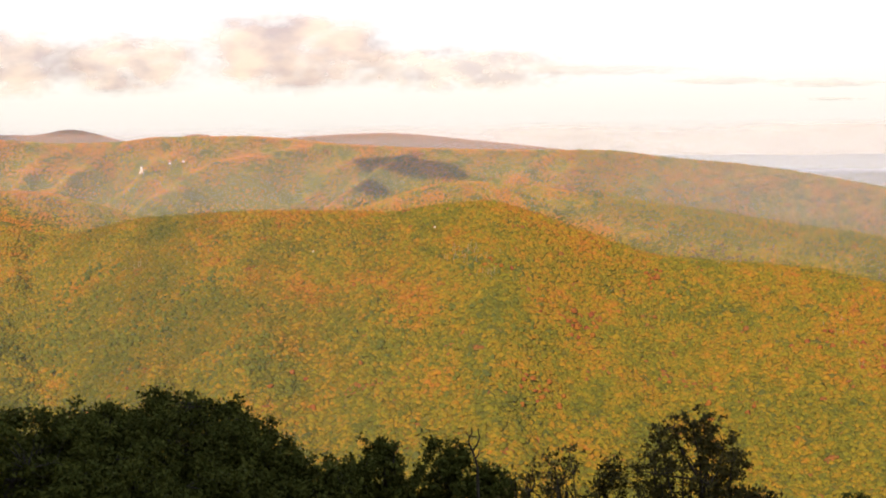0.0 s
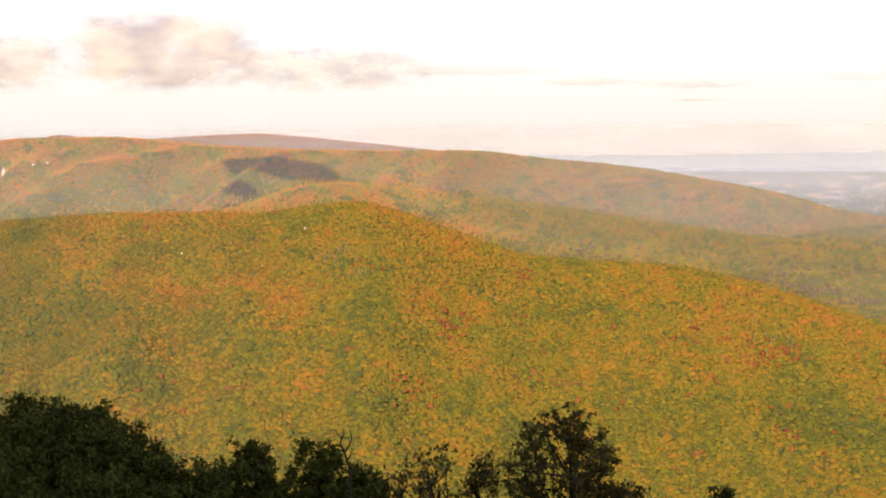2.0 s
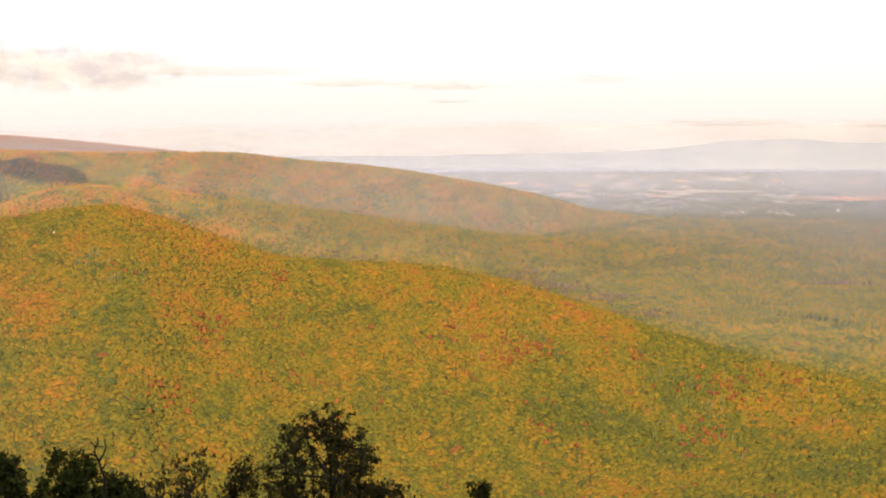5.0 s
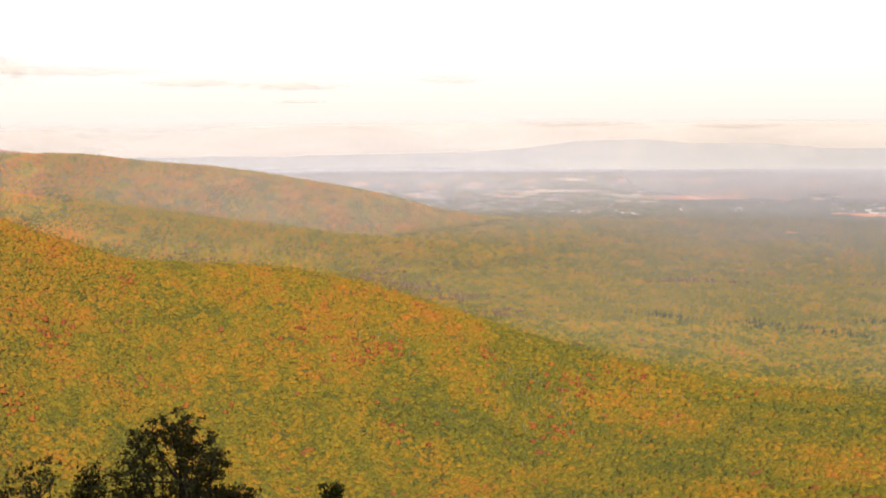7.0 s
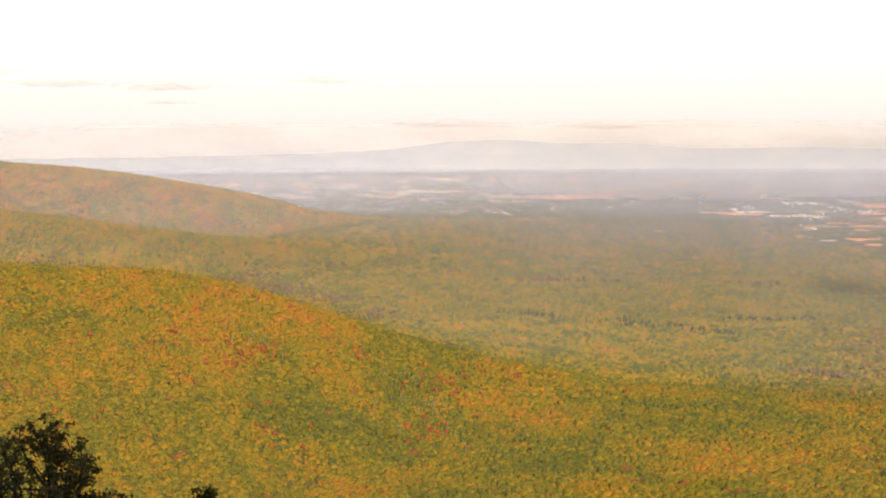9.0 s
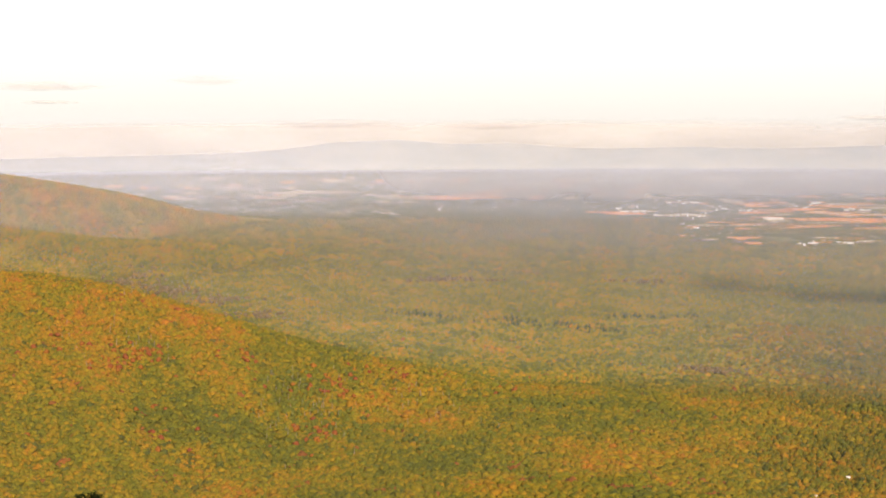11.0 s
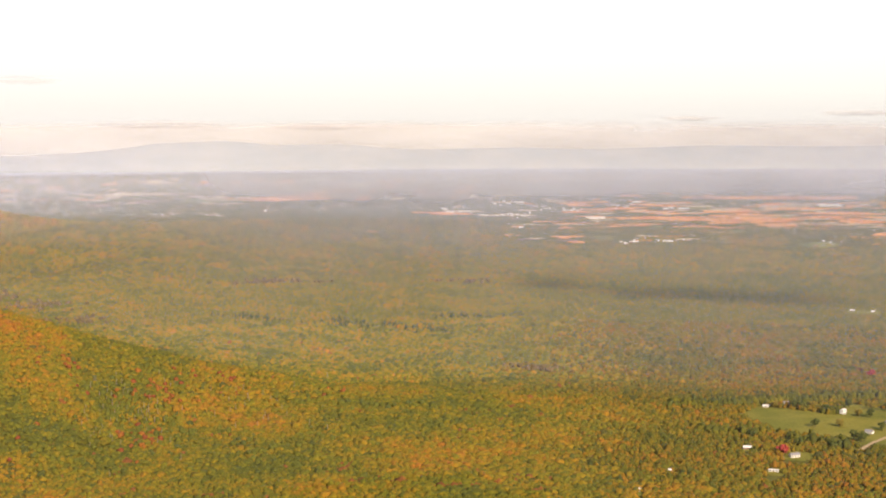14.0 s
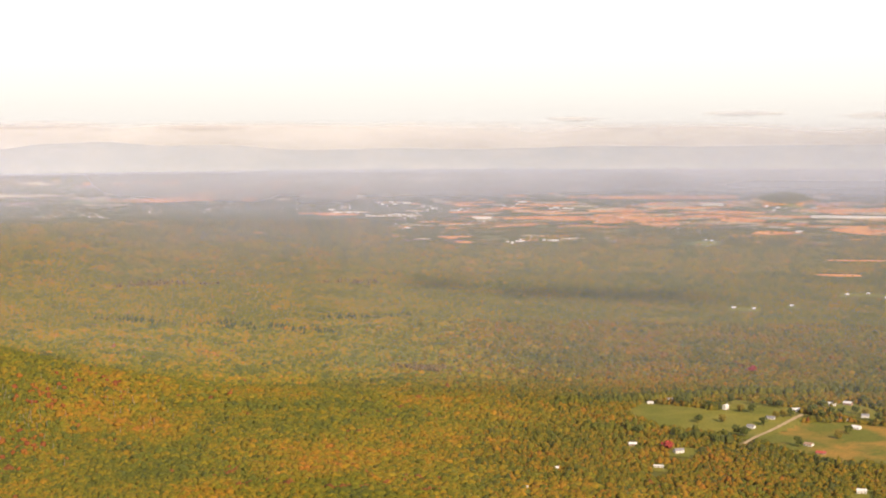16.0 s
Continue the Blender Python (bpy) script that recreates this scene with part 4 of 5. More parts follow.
trng = np.random.RandomState(21)
for az, el, wide in [(25.3, -3.36, 1.0), (27.2, -3.44, 0.7), (21.0, -2.42, 0.8), (22.4, -2.45, 0.4), (44.4, -4.50, 0.9), (46.4, -4.40, 0.7), (40.8, -3.35, 0.7), (44.6, -3.28, 0.8), (29.3, -3.3, 0.5), (31.2, -3.2, 0.5), (57.0, -6.6, 0.5), (36.39, -3.38, 1.15), (36.47, -3.18, 0.36), (38.25, -3.05, 1.19), (37.94, -3.52, 1.37), (38.95, -3.52, 0.51), (39.64, -3.23, 0.58), (42.85, -4.57, 0.51), (38.62, -3.93, 0.58),
                     (42.38, -3.13, 0.51), (43.0, -3.14, 0.43), (46.63, -4.51, 0.36), (50.38, -4.52, 0.43), (50.73, -4.44, 0.29), (47.05, -3.72, 0.14), (52.87, -3.29, 1.15), (53.89, -3.11, 0.43), (53.36, -4.06, 0.58), (43.6, -4.47, 0.9), (45.4, -4.44, 0.8), (47.4, -4.47, 0.4)]:
    left = az - wide / 2
    while left < az + wide / 2:
        w = trng.uniform(0.02, 0.12) if trng.rand() < 0.75 else trng.uniform(0.12, 0.34)
        pale = trng.rand() < (0.7 if az > 35 else 0.45)
        w = w if az > 35 else min(w, 0.06)
        hall("white town building in the hazy valley" if pale else "tan town building in the hazy valley", left + w / 2, el + trng.normal() * 0.05, w, trng.uniform(1.2, 4.0) if az > 35 else trng.uniform(0.6, 1.3), M_WHITE if pale else M_TAN, M_ROOF_W if pale else M_TAN)
        left += w * trng.uniform(0.3, 1.0) + trng.uniform(0.0, 0.09 if az > 35 and el > -4 else 0.22)
hall("long white warehouse in the far valley", 41.70, -3.66, 0.74, 6, category="warehouse")
hall("long bright white warehouse beyond the town", 50.42, -3.15, 0.86, 5.5, category="warehouse")
hall("very long pale greenhouse roof in the far fields", 55.4, -3.59, 2.7, 6, category="greenhouse")
bm = bmesh.new()
for k in range(720):
    az, el = trng.uniform(19, 57), -trng.uniform(2.2, 4.4)
    if az < 38:
        el = -trng.uniform(2.2, 3.4)
    wide, high, pale = trng.uniform(0.02, 0.07), trng.uniform(0.8, 1.6), trng.rand() < 0.55
    if k < 90:
        hall("small white building scattered in the far valley" if pale else "small tan building scattered in the far valley", az, el, wide, high, M_WHITE if pale else M_TAN, M_ROOF_W if pale else M_TAN)
    else:
        q = at(az, range_at(el))
        if q.z < float(valley(np.array(range_at(el)))) + 7:
            w = radians(wide) * q.length / 2
            box(bm, q.x - w, q.x + w, q.y - 3, q.y + 3, q.z - 3, q.z + high * 0.8)
me = bpy.data.meshes.new("distant_houses")
bm.to_mesh(me)
bm.free()
me.materials.append(mixed_material("pale_distant_walls", (0.34, 0.27, 0.20), (0.62, 0.60, 0.56)))
tagged(new("distant_houses", me), "pale houses and sheds dotted over the far valley", "houses", kind="stuff")


# ---- drifts of red trees and of evergreens on the ridges ----
def drifts(name, mat, label, spread, seed, first=1250.0):
    """spread: bearing and elevation of the middle, half width, half depth (m), turn (degrees) and number of trees."""
    dr = np.random.RandomState(seed)
    out = []
    for az, el, wide, deep, turn, count in spread:
        mid = at(az, spot(az, el, first))
        a, c, s_ = radians(turn - az), *dr.normal(0, 0.6, (2, count))
        x, y = mid.x + wide * c * math.cos(a) - deep * s_ * math.sin(a), mid.y + wide * c * math.sin(a) + deep * s_ * math.cos(a)
        out.append(np.stack([np.degrees(np.arctan2(x, y)), np.hypot(x, y)], -1))
    p = np.concatenate(out)
    return tagged(forest(name, mat, on_ground(p), dr.uniform(2.6, 4.1, len(p)), "lumpy", dr, (0.85, 1.35), 0.3, 1.25), label, "trees")


drifts("red_trees", M_DRIFT, "drifts of crimson and rust trees in the ridge forest",
       [(5.3, -7.8, 30, 45, -25, 26), (8.1, -6.1, 10, 50, 0, 12), (3.6, -10.4, 24, 40, -30, 16), (16.9, -9.0, 30, 50, -30, 24), (18.2, -8.6, 26, 40, -20, 16), (14.5, -8.0, 60, 60, 0, 10), (-5.6, -10.2, 50, 60, 0, 5), (24.8, -10.0, 60, 45, 10, 34),
        (24.2, -11.8, 26, 60, -10, 20), (31.6, -10.25, 16, 20, 0, 5), (27.4, -9.6, 40, 20, 0, 8), (19.0, -11.4, 60, 80, 0, 12), (11.0, -10.6, 60, 80, 0, 8), (-13.5, -11.0, 40, 40, 0, 5), (21.5, -9.2, 50, 60, 0, 12), (2.6, -5.6, 40, 40, 0, 6)], 61)
drifts("bare_woods", M_BARE, "leafless grey and mauve woods in the valley",
       [(10.3, -5.1, 90, 60, 0, 70), (17.3, -5.9, 70, 60, 0, 80), (18.6, -6.3, 70, 60, 0, 80), (20.2, -6.7, 80, 50, 0, 60), (22.0, -7.3, 80, 50, 0, 40), (29.2, -6.05, 100, 26, 0, 50), (39.5, -9.45, 45, 24, 0, 46), (36.6, -6.1, 60, 24, 0, 24)], 63)
drifts("evergreens_and_shade_clump", M_EVERGREEN, "dull evergreen stands in folds of the ridge forest, one standing in for a cloud shadow",
       # the first four, large and dense, darken the ridge's left
       [(-15, -8.5, 80, 100, 0, 120), (-11, -7.5, 80, 90, 0, 100), (-8, -9, 80, 90, 0, 80), (-15, -10.5, 60, 80, 0, 40), (-13.6, -5.8, 40, 60, 20, 40), (-14.3, -7.2, 30, 70, 15, 34), (-9.0, -6.2, 30, 60, 0, 22), (-12.0, -8.8, 30, 60, 10, 22), (1.2, -5.4, 30, 45, 0, 24), (2.2, -7.2, 60, 80, -10, 40), (-2.0, -8.0, 70, 60, 0, 34), (0.6, -10.0, 60, 70, 0, 40),
        # the dark clump at 5.75, -2.81 stands in for a small cloud's shadow
        (23.4, -10.6, 30, 70, 0, 44), (25.6, -11.8, 40, 60, 0, 30), (24.0, -11.4, 60, 110, 0, 90), (5.75, -2.81, 30, 14, 0, 40), (29.0, -12.4, 60, 60, 0, 30), (9.0, -6.6, 30, 60, 0, 18), (33.5, -10.8, 60, 40, 0, 30), (22.2, -12.6, 24, 60, 0, 24)], 62)


# ---- rocks, bare trunks, pines ----
M_ROCK = plain_material("pale_rock", (0.48, 0.44, 0.39), 0.9, 2.0, 0.2)


def rock(label, az, el, wide, high, first=1250.0, seed=0):
    r = spot(az, el, first)
    bm = bmesh.new()
    bmesh.ops.create_icosphere(bm, subdivisions=3, radius=1.0)
    for v in bm.verts:
        k = 1 + 0.5 * noise.fractal(v.co * 1.8 + Vector((seed * 5, 0, 0)), 0.5, 2.0, 4)
        v.co = Vector((v.co.x * wide * k, v.co.y * wide * 0.6 * k, v.co.z * high * k))
    me = bpy.data.meshes.new("rock_outcrop")
    bm.to_mesh(me)
    bm.free()
    me.materials.append(M_ROCK)
    ob = new("rock_outcrop", me)
    ob.matrix_world = Matrix.Translation(at(az, r, 3.5)) @ pose(0, 0, 0, 0, 0, -az)
    return tagged(ob, label, "rock", "rock outcrops")


rock("white cliff scar in the far forest", -11.4, -1.85, 3.8, 15, 3300, 1)
rock("white rock slab above the far forest", -10.35, -1.52, 3.5, 2.6, 3300, 2)
rock("white rock slab above the far forest", -9.85, -1.46, 3.5, 2.2, 3300, 3)
rock("small pale rock on the near ridge", -0.33, -4.10, 1.4, 3.0, 1250, 4)
rock("small pale rock on the near ridge", -5.0, -4.98, 1.2, 2.8, 1250, 5)

m, nt, b = material("dark_pine_needles", 0.9, 0.1)
nt.links.new(ramp(nt, noise_at(nt, 2, 3), [(0.3, (0.045, 0.058, 0.024)), (0.7, (0.07, 0.082, 0.03))]), b.inputs["Base Color"])
M_PINE = m
pts = []
for a0, e0, a1, e1, n, wide in ((27.0, -7.30, 33.0, -7.78, 90, 14), (31.5, -7.5, 36.0, -7.95, 80, 16), (35.4, -7.4, 39.0, -7.45, 40, 12), (45.0, -10.2, 47.4, -10.3, 40, 25), (47.6, -10.2, 53.0, -10.05, 60, 18), (54.0, -9.9, 57.5, -9.8, 40, 25)):
    for _ in range(n):
        k = rng.rand()
        pts.append((a0 + (a1 - a0) * k, range_at(e0 + (e1 - e0) * k) + rng.normal() * wide))
p = np.array(pts)
tagged(forest("pine_stand", M_PINE, on_ground(p), rng.uniform(2.4, 3.6, len(p)), "spire", rng, (1.0, 1.6), 0.2), "dark rows of pines across the valley woods", "forest")

pts = []
for a0, r0, a1, r1, n in ((44.5, 2075, 47.2, 2110, 60), (47.1, 2115, 49.6, 2165, 70), (49.4, 2130, 51.2, 2190, 60), (51.2, 2185, 54.6, 2215, 90), (53.5, 2230, 57.5, 2260, 60), (49.0, 1885, 51.2, 1855, 46), (45.5, 1900, 48.4, 1915, 50)):
    for _ in range(int(1.5 * n)):
        k = rng.rand()
        pts.append((a0 + (a1 - a0) * k, r0 + (r1 - r0) * k + abs(rng.normal()) * 14))
p = np.array(pts)
tagged(forest("tall_woods", M_TALL, on_ground(p), rng.uniform(2.6, 4.4, len(p)), "full", rng, (1.5, 2.5), 0.38, 1.3), "tall dark green trees lining the farm meadows", "trees")

m, nt, b = material("bare_grey_bark", 0.9, 0.1)
nt.links.new(ramp(nt, noise_at(nt, 1.5, 3), [(0.3, (0.18, 0.15, 0.12)), (0.7, (0.28, 0.24, 0.19))]), b.inputs["Base Color"])
M_BARK_PALE = m
tv, tf = [], []
for a0, e0, da, de, n in ((0.9, -5.1, 0.9, 0.35, 34), (22.9, -11.0, 0.7, 1.8, 30), (24.6, -11.2, 1.2, 1.8, 36), (1.8, -5.9, 0.4, 0.2, 10), (-11, -5.2, 3, 0.5, 16), (10.5, -5.35, 1.5, 0.15, 16), (17.0, -8.5, 3, 1.2, 24), (29.0, -11, 3, 1.3, 26), (20, -6.5, 8, 0.6, 20)):
    for _ in range(n):
        a, e = a0 + rng.normal() * da * 0.5, e0 + rng.normal() * de * 0.5
        base_ = at(a, spot(a, e), 1.0)
        tall_, w = rng.uniform(9, 13), rng.uniform(0.22, 0.38)
        k0 = len(tv)
        lean = rng.normal(0, 0.6, 2)
        for z_, ww in ((0, w), (tall_, w * 0.4)):
            for cx, cy in ((-1, -1), (1, -1), (1, 1), (-1, 1)):
                tv.append((base_.x + cx * ww + lean[0] * z_ / 12, base_.y + cy * ww + lean[1] * z_ / 12, base_.z + z_))
        tf += [(k0 + k, k0 + (k + 1) % 4, k0 + 4 + (k + 1) % 4, k0 + 4 + k) for k in range(4)]
tagged(mesh_object("bare_trunks", tv, tf, M_BARK_PALE), "bare grey trunks standing in the autumn forest", "trunks", kind="stuff")


# ---- trees of the overlook's own slope ----
def leaf_material(name, low, high):
    m, nt, b = material(name, 0.9, 0.05)
    g = nt.nodes.new("ShaderNodeNewGeometry")
    c = mix_color(nt, g.outputs["Random Per Island"], low, high)
    c = mix_color(nt, 1.0, c, ramp(nt, noise_at(nt, 0.9, 3), [(0.3, (0.7, 0.7, 0.7)), (0.7, (1.3, 1.3, 1.3))]), "MULTIPLY")
    nt.links.new(c, b.inputs["Base Color"])
    return m


M_LEAF_G = leaf_material("dark_green_leaves", (0.062, 0.072, 0.015), (0.108, 0.108, 0.022))
M_LEAF_B = leaf_material("bronze_oak_leaves", (0.075, 0.072, 0.022), (0.135, 0.105, 0.034))
m, nt, b = material("dark_bark", 0.95, 0.1)
nt.links.new(ramp(nt, noise_at(nt, 0.12, 4, 0.6, (1, 1, 0.25)), [(0.3, (0.035, 0.028, 0.022)), (0.7, (0.09, 0.075, 0.06))]), b.inputs["Base Color"])
M_BARK = m


def tube(line, radii, sides=6):
    """Points and quads of a tapering tube along a line."""
    line, vs, fs = [Vector(q) for q in line], [], []
    for k, q in enumerate(line):
        d = (line[min(k + 1, len(line) - 1)] - line[max(k - 1, 0)]).normalized()
        a = d.orthogonal().normalized()
        c = d.cross(a)
        for s_ in range(sides):
            t = 2 * math.pi * s_ / sides
            vs.append(q + (a * math.cos(t) + c * math.sin(t)) * radii[k])
    for k in range(len(line) - 1):
        for s_ in range(sides):
            fs.append((k * sides + s_, k * sides + (s_ + 1) % sides, (k + 1) * sides + (s_ + 1) % sides, (k + 1) * sides + s_))
    return [tuple(q) for q in vs], fs


def bent(a, b_, sag, rng_, n=4):
    a, b_ = Vector(a), Vector(b_)
    off = Vector(rng_.normal(0, 1, 3)) * sag * (b_ - a).length
    return [a.lerp(b_, k / n) + off * math.sin(math.pi * k / n) * 0.5 for k in range(n + 1)]


def leafy_tree(name, label, az, r, top_el, half_w, crown_h, leaves, clumps, leaf, spread, mat, seed, lobes=5, limbs=10, core=0.72):
    """A tree on the slope whose top shows at top_el. Lobes of leaf clumps round limbs."""
    rg = np.random.RandomState(seed)
    base_ = at(az, r, -0.3)
    tall_ = EYE + r * math.tan(radians(top_el)) - base_.z
    root = new(name)
    root.matrix_world = Matrix.Translation(base_) @ pose(0, 0, 0, 0, 0, -az)
    tagged(root, label, "tree", "trees below the overlook")
    mid = Vector((0, 0, tall_ - crown_h / 2))
    # lobes: sub-crowns inside the outline
    blobs = [(Vector((0, 0, 0)), core)]
    for k in range(lobes):
        h = 1 - 1.55 * (k + 0.5 + 0.5 * rg.normal() * 0.4) / lobes
        h = min(0.97, max(-0.7, h))
        t = 2.4 * k + rg.normal() * 0.35
        out = math.sqrt(1 - h * h)
        s_ = rg.uniform(0.2, 0.36)
        blobs.append((Vector((half_w * out * math.cos(t), half_w * out * math.sin(t), crown_h * 0.5 * h)) * (1 - s_ * 0.9) * rg.uniform(0.9, 1.06), s_))
    cl = []
    weight = np.array([q[1] ** 2 for q in blobs])
    weight = weight / weight.sum()
    for k in range(clumps):
        c, s_ = blobs[rg.choice(len(blobs), p=weight)]
        d = Vector(rg.normal(0, 1, 3)).normalized()
        u = rg.rand() ** 0.35
        q = c + Vector((d.x * half_w * s_ * u, d.y * half_w * s_ * u, d.z * max(crown_h * 0.5, half_w * 0.6) * s_ * u))
        cl.append(mid + q)
    top_z = max(q.z for q in cl)
    cl = [q + Vector((0, 0, tall_ - spread * 0.8 - top_z)) for q in cl]
    # trunk
    knee = Vector((rg.normal() * 0.2, rg.normal() * 0.2, tall_ - crown_h * 0.45))
    line = bent((0, 0, 0), knee, 0.04, rg, 6)
    thick_ = 0.012 * tall_ + 0.05
    v, f = tube(line, [thick_ * (1 - 0.55 * k / 6) for k in range(7)], 8)
    mesh_object("trunk", v, f, M_BARK, root)
    starts = [line[2 + k % 5] for k in range(limbs)]
    ends = [cl[k] for k in rg.choice(len(cl), limbs, replace=False)]
    joints = [line[-1]]
    for a, e in zip(starts, ends):
        if e.z < a.z:
            a = line[2]
        ln = bent(a, e, 0.18, rg, 5)
        v, f = tube(ln, [thick_ * 0.42 * (1 - 0.8 * k / 5) for k in range(6)], 5)
        mesh_object("limb", v, f, M_BARK, root)
        joints += ln[2:]
    # twigs
    tv_, tf_ = [], []
    for q in cl:
        j = min(joints, key=lambda w: (w - q).length + (2 if w.z > q.z + 0.3 else 0))
        v, f = tube(bent(j, q, 0.2, rg, 2), [0.022, 0.015, 0.007], 3)
        tf_ += [tuple(k + len(tv_) for k in g) for g in f]
        tv_ += v
    tagged(mesh_object("branchwork", tv_, tf_, M_BARK, root), kind="stuff")
    # leaves
    n = leaves
    pick = rg.randint(0, len(cl), n)
    cen = np.array([tuple(q) for q in cl])[pick] + rg.normal(0, spread * 0.5, (n, 3)) * (1, 1, 0.8)
    a = rg.normal(0, 1, (n, 3))
    a /= np.linalg.norm(a, axis=1)[:, None]
    c = np.cross(a, rg.normal(0, 1, (n, 3)))
    c /= np.linalg.norm(c, axis=1)[:, None]
    size = leaf * rg.uniform(0.6, 1.25, n)[:, None]
    nrm = np.cross(a, c) * size * 0.12
    v = np.stack([cen - a * size * 0.55, cen + c * size * 0.33 + nrm, cen + a * size * 0.6, cen - c * size * 0.33 + nrm], 1).reshape(-1, 3)
    f = np.arange(4 * n).reshape(-1, 4)
    mesh_object("crown", v, f, mat, root, False)
    return root


DARK = "dense dark green broadleaf tree"
#            bearing, distance, top, half width, crown height, leaves, clumps, leaf, spread, look
leafy_tree("tree", DARK + " at the wood's edge", -16.4, 58, -10.3, 4.0, 6.4, 22000, 440, 0.19, 0.36, M_LEAF_G, 1, 20, 10, 0.93)
leafy_tree("tree", DARK + " with a broad dome", -10.5, 66, -9.92, 5.6, 6.6, 36000, 760, 0.19, 0.38, M_LEAF_G, 2, 26, 14, 0.93)
leafy_tree("tree", DARK + " leaning on its neighbour", -7.9, 63, -11.0, 3.15, 6.0, 18500, 390, 0.19, 0.36, M_LEAF_G, 3, 18, 12, 0.92)
leafy_tree("tree", DARK + " low in the row", -5.2, 61, -12.5, 2.6, 4.5, 12000, 300, 0.20, 0.36, M_LEAF_G, 4, 14, 10, 0.82)
leafy_tree("tree", DARK + " filling the row", -13.7, 62, -10.28, 4.0, 6.0, 20500, 420, 0.19, 0.36, M_LEAF_G, 15, 20, 10, 0.93)
leafy_tree("tree", "dark shrubby tree with thin grey twigs", -12.6, 50, -12.0, 2.8, 4.5, 11000, 280, 0.17, 0.34, M_LEAF_G, 5, 16, 14, 0.85)
leafy_tree("tree", "low dark tree in front of the row", -8.6, 52, -12.8, 2.3, 4.0, 8000, 200, 0.17, 0.34, M_LEAF_G, 16, 14, 10, 0.85)
leafy_tree("tree", "lobed dark oak with gaps in its crown", -2.6, 68, -11.95, 2.0, 5.0, 7000, 150, 0.20, 0.34, M_LEAF_G, 6, 13, 10, 0.55)
leafy_tree("tree", "lobed dark oak with a knob-shaped top", 0.0, 69, -11.95, 1.8, 5.0, 6000, 130, 0.20, 0.34, M_LEAF_G, 7, 11, 10, 0.5)
leafy_tree("tree", "low dark oak beside a dead snag", 1.8, 66, -13.0, 1.7, 4.0, 5500, 120, 0.20, 0.34, M_LEAF_G, 8, 10, 10, 0.65)
leafy_tree("tree", "thin young tree with sparse bronze leaves", 4.5, 58, -12.1, 1.5, 4.4, 900, 110, 0.16, 0.26, M_LEAF_B, 9, 10, 16, 0.5)
leafy_tree("tree", "thin sapling with sparse bronze leaves", 3.0, 57, -12.8, 1.0, 3.4, 380, 60, 0.16, 0.26, M_LEAF_B, 10, 7, 11, 0.5)
leafy_tree("tree", "small bronze-leaved oak with an open crown", 6.55, 59, -12.5, 0.72, 4.0, 1100, 90, 0.15, 0.28, M_LEAF_B, 11, 9, 12, 0.5)
leafy_tree("tree", "tall bronze-leaved oak with an open crown", 9.75, 58, -10.7, 2.45, 6.4, 9500, 330, 0.14, 0.22, M_LEAF_B, 12, 34, 26, 0.42)
leafy_tree("tree", "low bronze-leaved oak beside a taller one", 12.0, 57, -13.5, 1.3, 3.0, 1700, 80, 0.18, 0.28, M_LEAF_B, 13, 9, 10, 0.5)
leafy_tree("tree", "dark treetop just clearing the slope", 15.6, 60, -13.55, 0.65, 2.2, 1000, 36, 0.18, 0.26, M_LEAF_G, 14, 5, 5, 0.45)

# dead snag among the oaks
snag = new("dead_tree")
sb = at(1.05, 64, -0.3)
snag.matrix_world = Matrix.Translation(sb) @ pose(0, 0, 0, 0, 0, -1.05)
tagged(snag, "bare dead snag with a few forked branches", "dead tree", "trees below the overlook")
top_z = EYE + 64 * math.tan(radians(-11.75)) - sb.z
v, f = tube([(0.5, 0, 0), (0.35, 0, top_z * 0.5), (0.25, 0, top_z - 1.6), (0.05, 0, top_z - 0.9)], [0.14, 0.10, 0.055, 0.045], 6)
mesh_object("trunk", v, f, M_BARK, snag)
for ln in ([(0.05, 0, top_z - 0.9), (-0.12, 0, top_z - 0.5), (-0.1, 0, top_z - 0.25), (-0.3, 0, top_z)], [(0.05, 0, top_z - 0.9), (0.25, 0.05, top_z - 0.6), (0.35, 0.05, top_z - 0.3), (0.28, 0, top_z + 0.1)],
           [(-0.1, 0, top_z - 0.3), (0.02, 0, top_z - 0.1), (0.0, 0, top_z + 0.15)], [(0.14, 0, top_z - 1.25), (0.3, 0, top_z - 1.05), (0.33, 0, top_z - 0.85)]):
    v, f = tube(ln, np.linspace(0.05, 0.02, len(ln)), 5)
    mesh_object("branch", v, f, M_BARK, snag)


# ---- single trees round the farms ----
def field_tree(label, mat, seed, tall_, half_w):
    """A small broadleaf tree seen from afar: trunk, and a crown of many leaf clumps."""
    rg = np.random.RandomState(seed)
    root = new("field_tree")
    tagged(root, label, "tree", "trees round the farms")
    v, f = tube([(0, 0, -2), (0.1, 0, tall_ * 0.3), (0, 0.1, tall_ * 0.6)], [0.35, 0.28, 0.15], 7)
    mesh_object("trunk", v, f, M_BARK, root)
    cv, cf = crown_template("round")
    pts, fcs = [], []
    for k in range(60):
        d = rg.normal(0, 1, 3)
        d /= np.linalg.norm(d)
        q = d * (0.25 + 0.85 * rg.rand()) * (half_w, half_w, tall_ * 0.36) + (0, 0, tall_ * (0.6 - 0.08 * d[0]))
        s_ = half_w * rg.uniform(0.14, 0.34)
        w = cv * (1 + 0.34 * rg.standard_normal((len(cv), 1))) * s_ + q
        fcs.append(cf + sum(len(a) for a in pts))
        pts.append(w)
    mesh_object("crown", np.concatenate(pts), np.concatenate(fcs), mat, root)
    return root


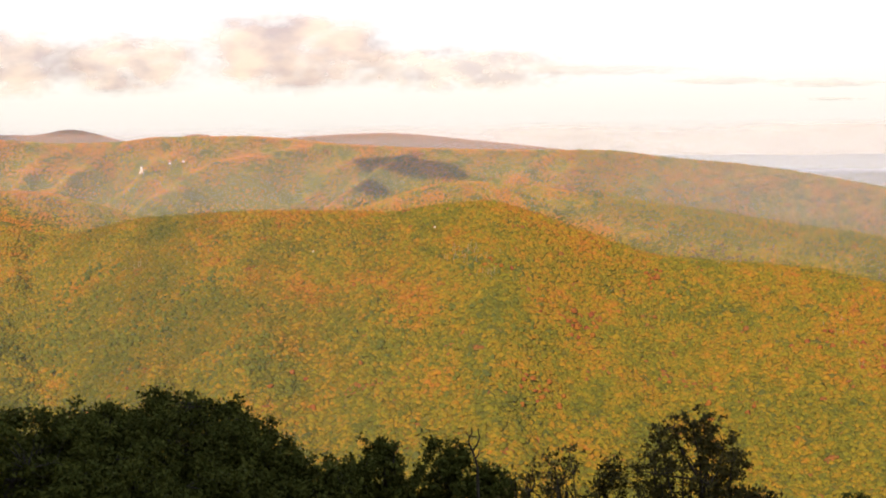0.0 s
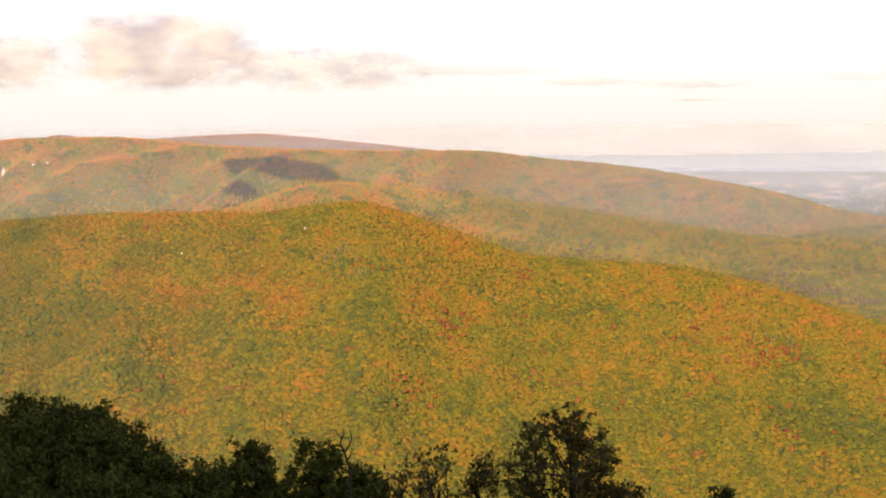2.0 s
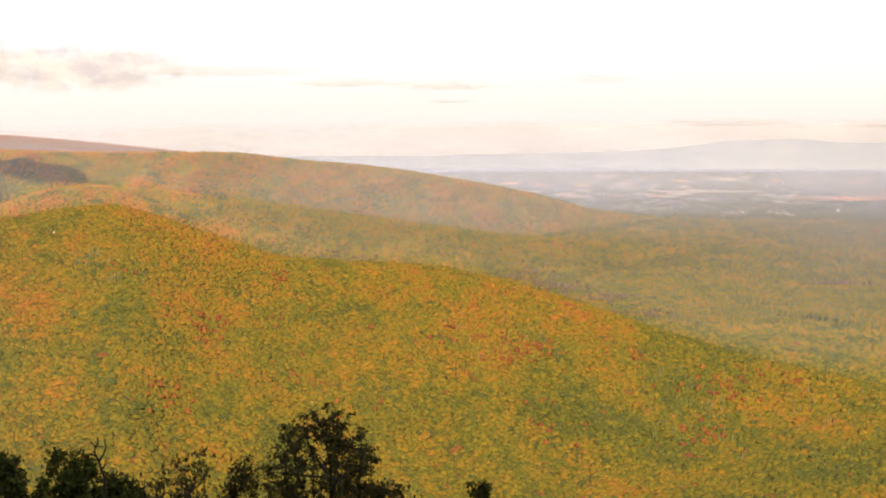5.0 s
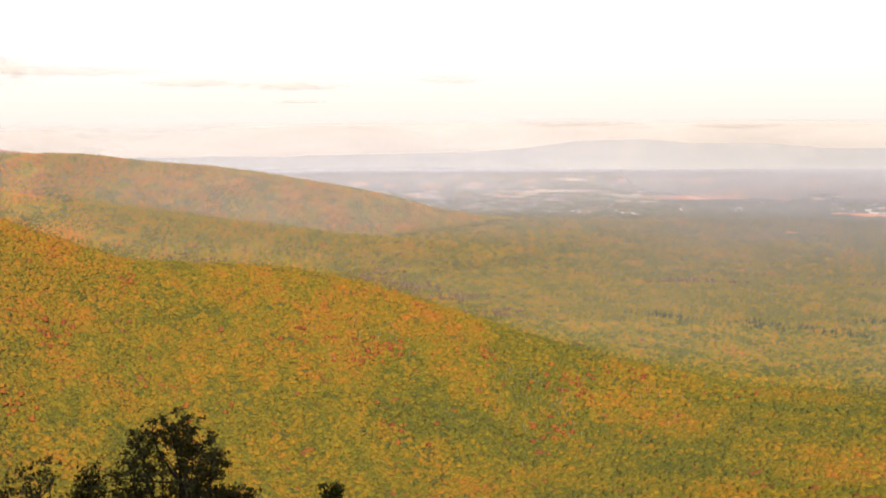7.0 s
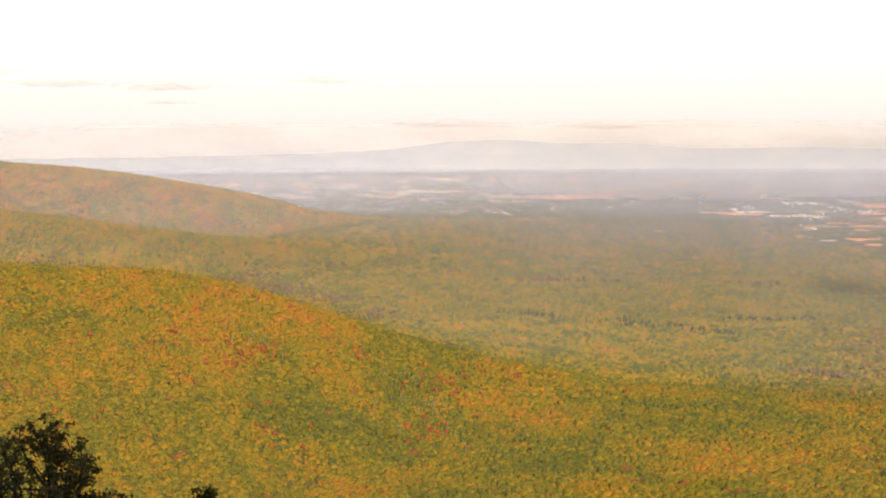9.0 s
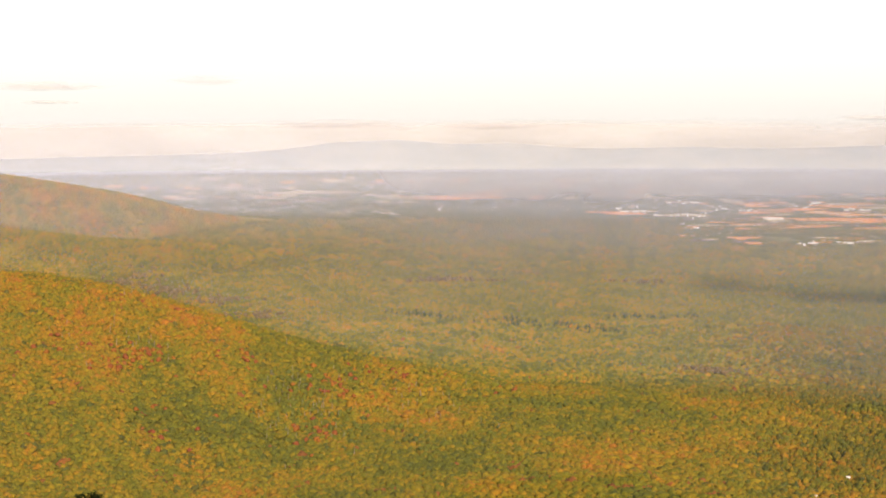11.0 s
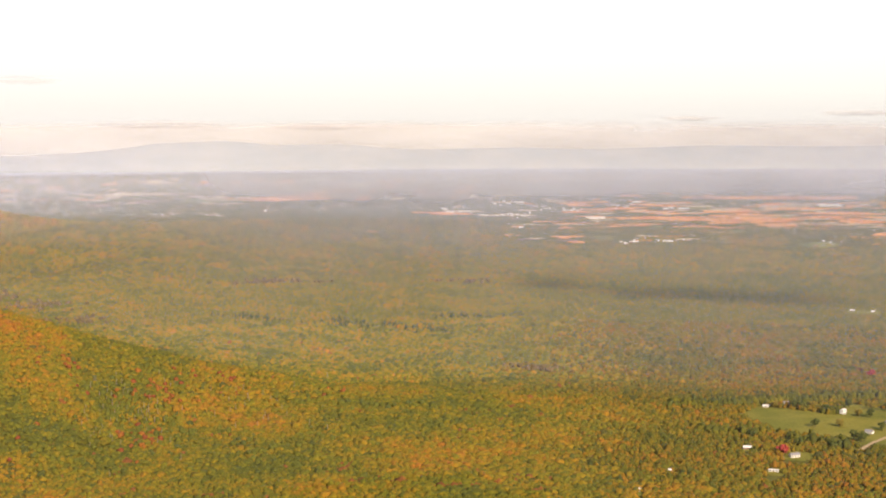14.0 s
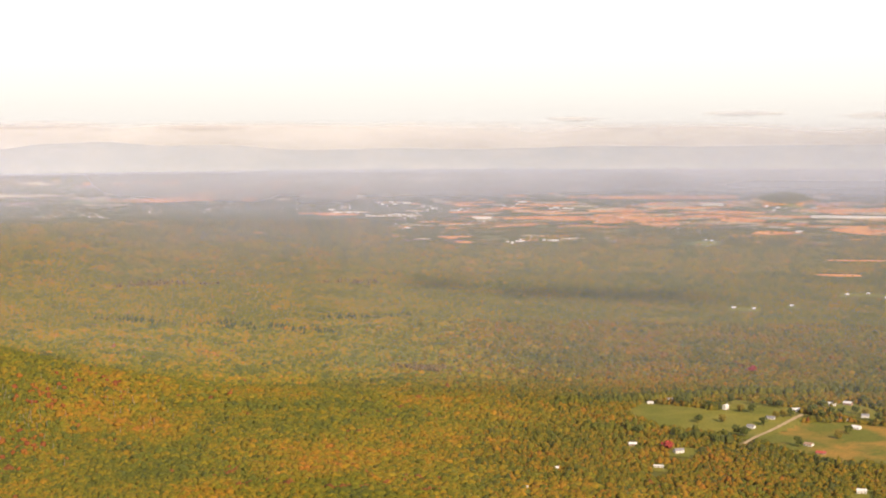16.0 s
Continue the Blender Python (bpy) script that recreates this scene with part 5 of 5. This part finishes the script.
def crown_material(name, low, high):
    m, nt, b = material(name, 0.85, 0.1)
    g = nt.nodes.new("ShaderNodeNewGeometry")
    c = mix_color(nt, g.outputs["Random Per Island"], low, high)
    c = mix_color(nt, 1.0, c, ramp(nt, noise_at(nt, 1.2, 3), [(0.3, (0.7, 0.7, 0.7)), (0.7, (1.3, 1.3, 1.3))]), "MULTIPLY")
    nt.links.new(c, b.inputs["Base Color"])
    return m


M_C_GREEN = crown_material("dull_green_crown", (0.045, 0.058, 0.014), (0.085, 0.090, 0.020))
M_C_GOLD = crown_material("olive_gold_crown", (0.10, 0.085, 0.016), (0.17, 0.12, 0.02))
M_C_RED = crown_material("crimson_crown", (0.20, 0.030, 0.028), (0.30, 0.055, 0.040))
KINDS_T = [("round green tree beside the meadow", M_C_GREEN, 12, 5), ("olive and gold tree at the field edge", M_C_GOLD, 11, 4.5), ("tall dark green tree by the farms", M_C_GREEN, 15, 5)]
protos = [field_tree(lb, mt, 40 + k, h, w) for k, (lb, mt, h, w) in enumerate(KINDS_T)]
places = [(50.45, 2080), (51.57, 2063), (51.99, 2059), (52.42, 1988), (50.88, 1995), (51.4, 1917), (51.77, 1912), (49.88, 2114), (49.22, 2110), (49.5, 2106), (53.15, 2044), (54.53, 2050), (54.89, 2084), (56.52, 2029),
          (56.06, 2180), (53.43, 2051), (52.88, 2033), (51.2, 2122), (49.42, 1869), (50.27, 1858), (50.65, 1853), (51.02, 1892), (47.23, 1921), (47.71, 1900), (55.53, 1971), (55.18, 1936), (53.72, 1866), (55.79, 2102)]
places += [(56.15, 2096), (54.16, 2075), (55.3, 2084), (52.0, 2120), (52.6, 2110), (53.0, 2105), (48.5, 2118), (51.7, 1905), (54.6, 2130), (55.0, 2150), (56.6, 2060), (50.0, 1985)]
for k, (az, r) in enumerate(places):
    q = at(az, r)
    turn = pose(q.x, q.y, q.z, 0, 0, 67 * k)
    if k < 3:
        protos[k].matrix_world = turn
    else:
        copy_thing(protos[(k * 7) % 3], turn)
maple = field_tree("crimson maple in front of a grey-roofed house", M_C_RED, 50, 13, 6.2)
q = at(48.84, 1812)
maple.matrix_world = pose(q.x, q.y, q.z)
red = field_tree("dull red tree in the valley woods", M_C_RED, 51, 12, 6)
q = at(52.0, 2440)
red.matrix_world = pose(q.x, q.y, q.z)
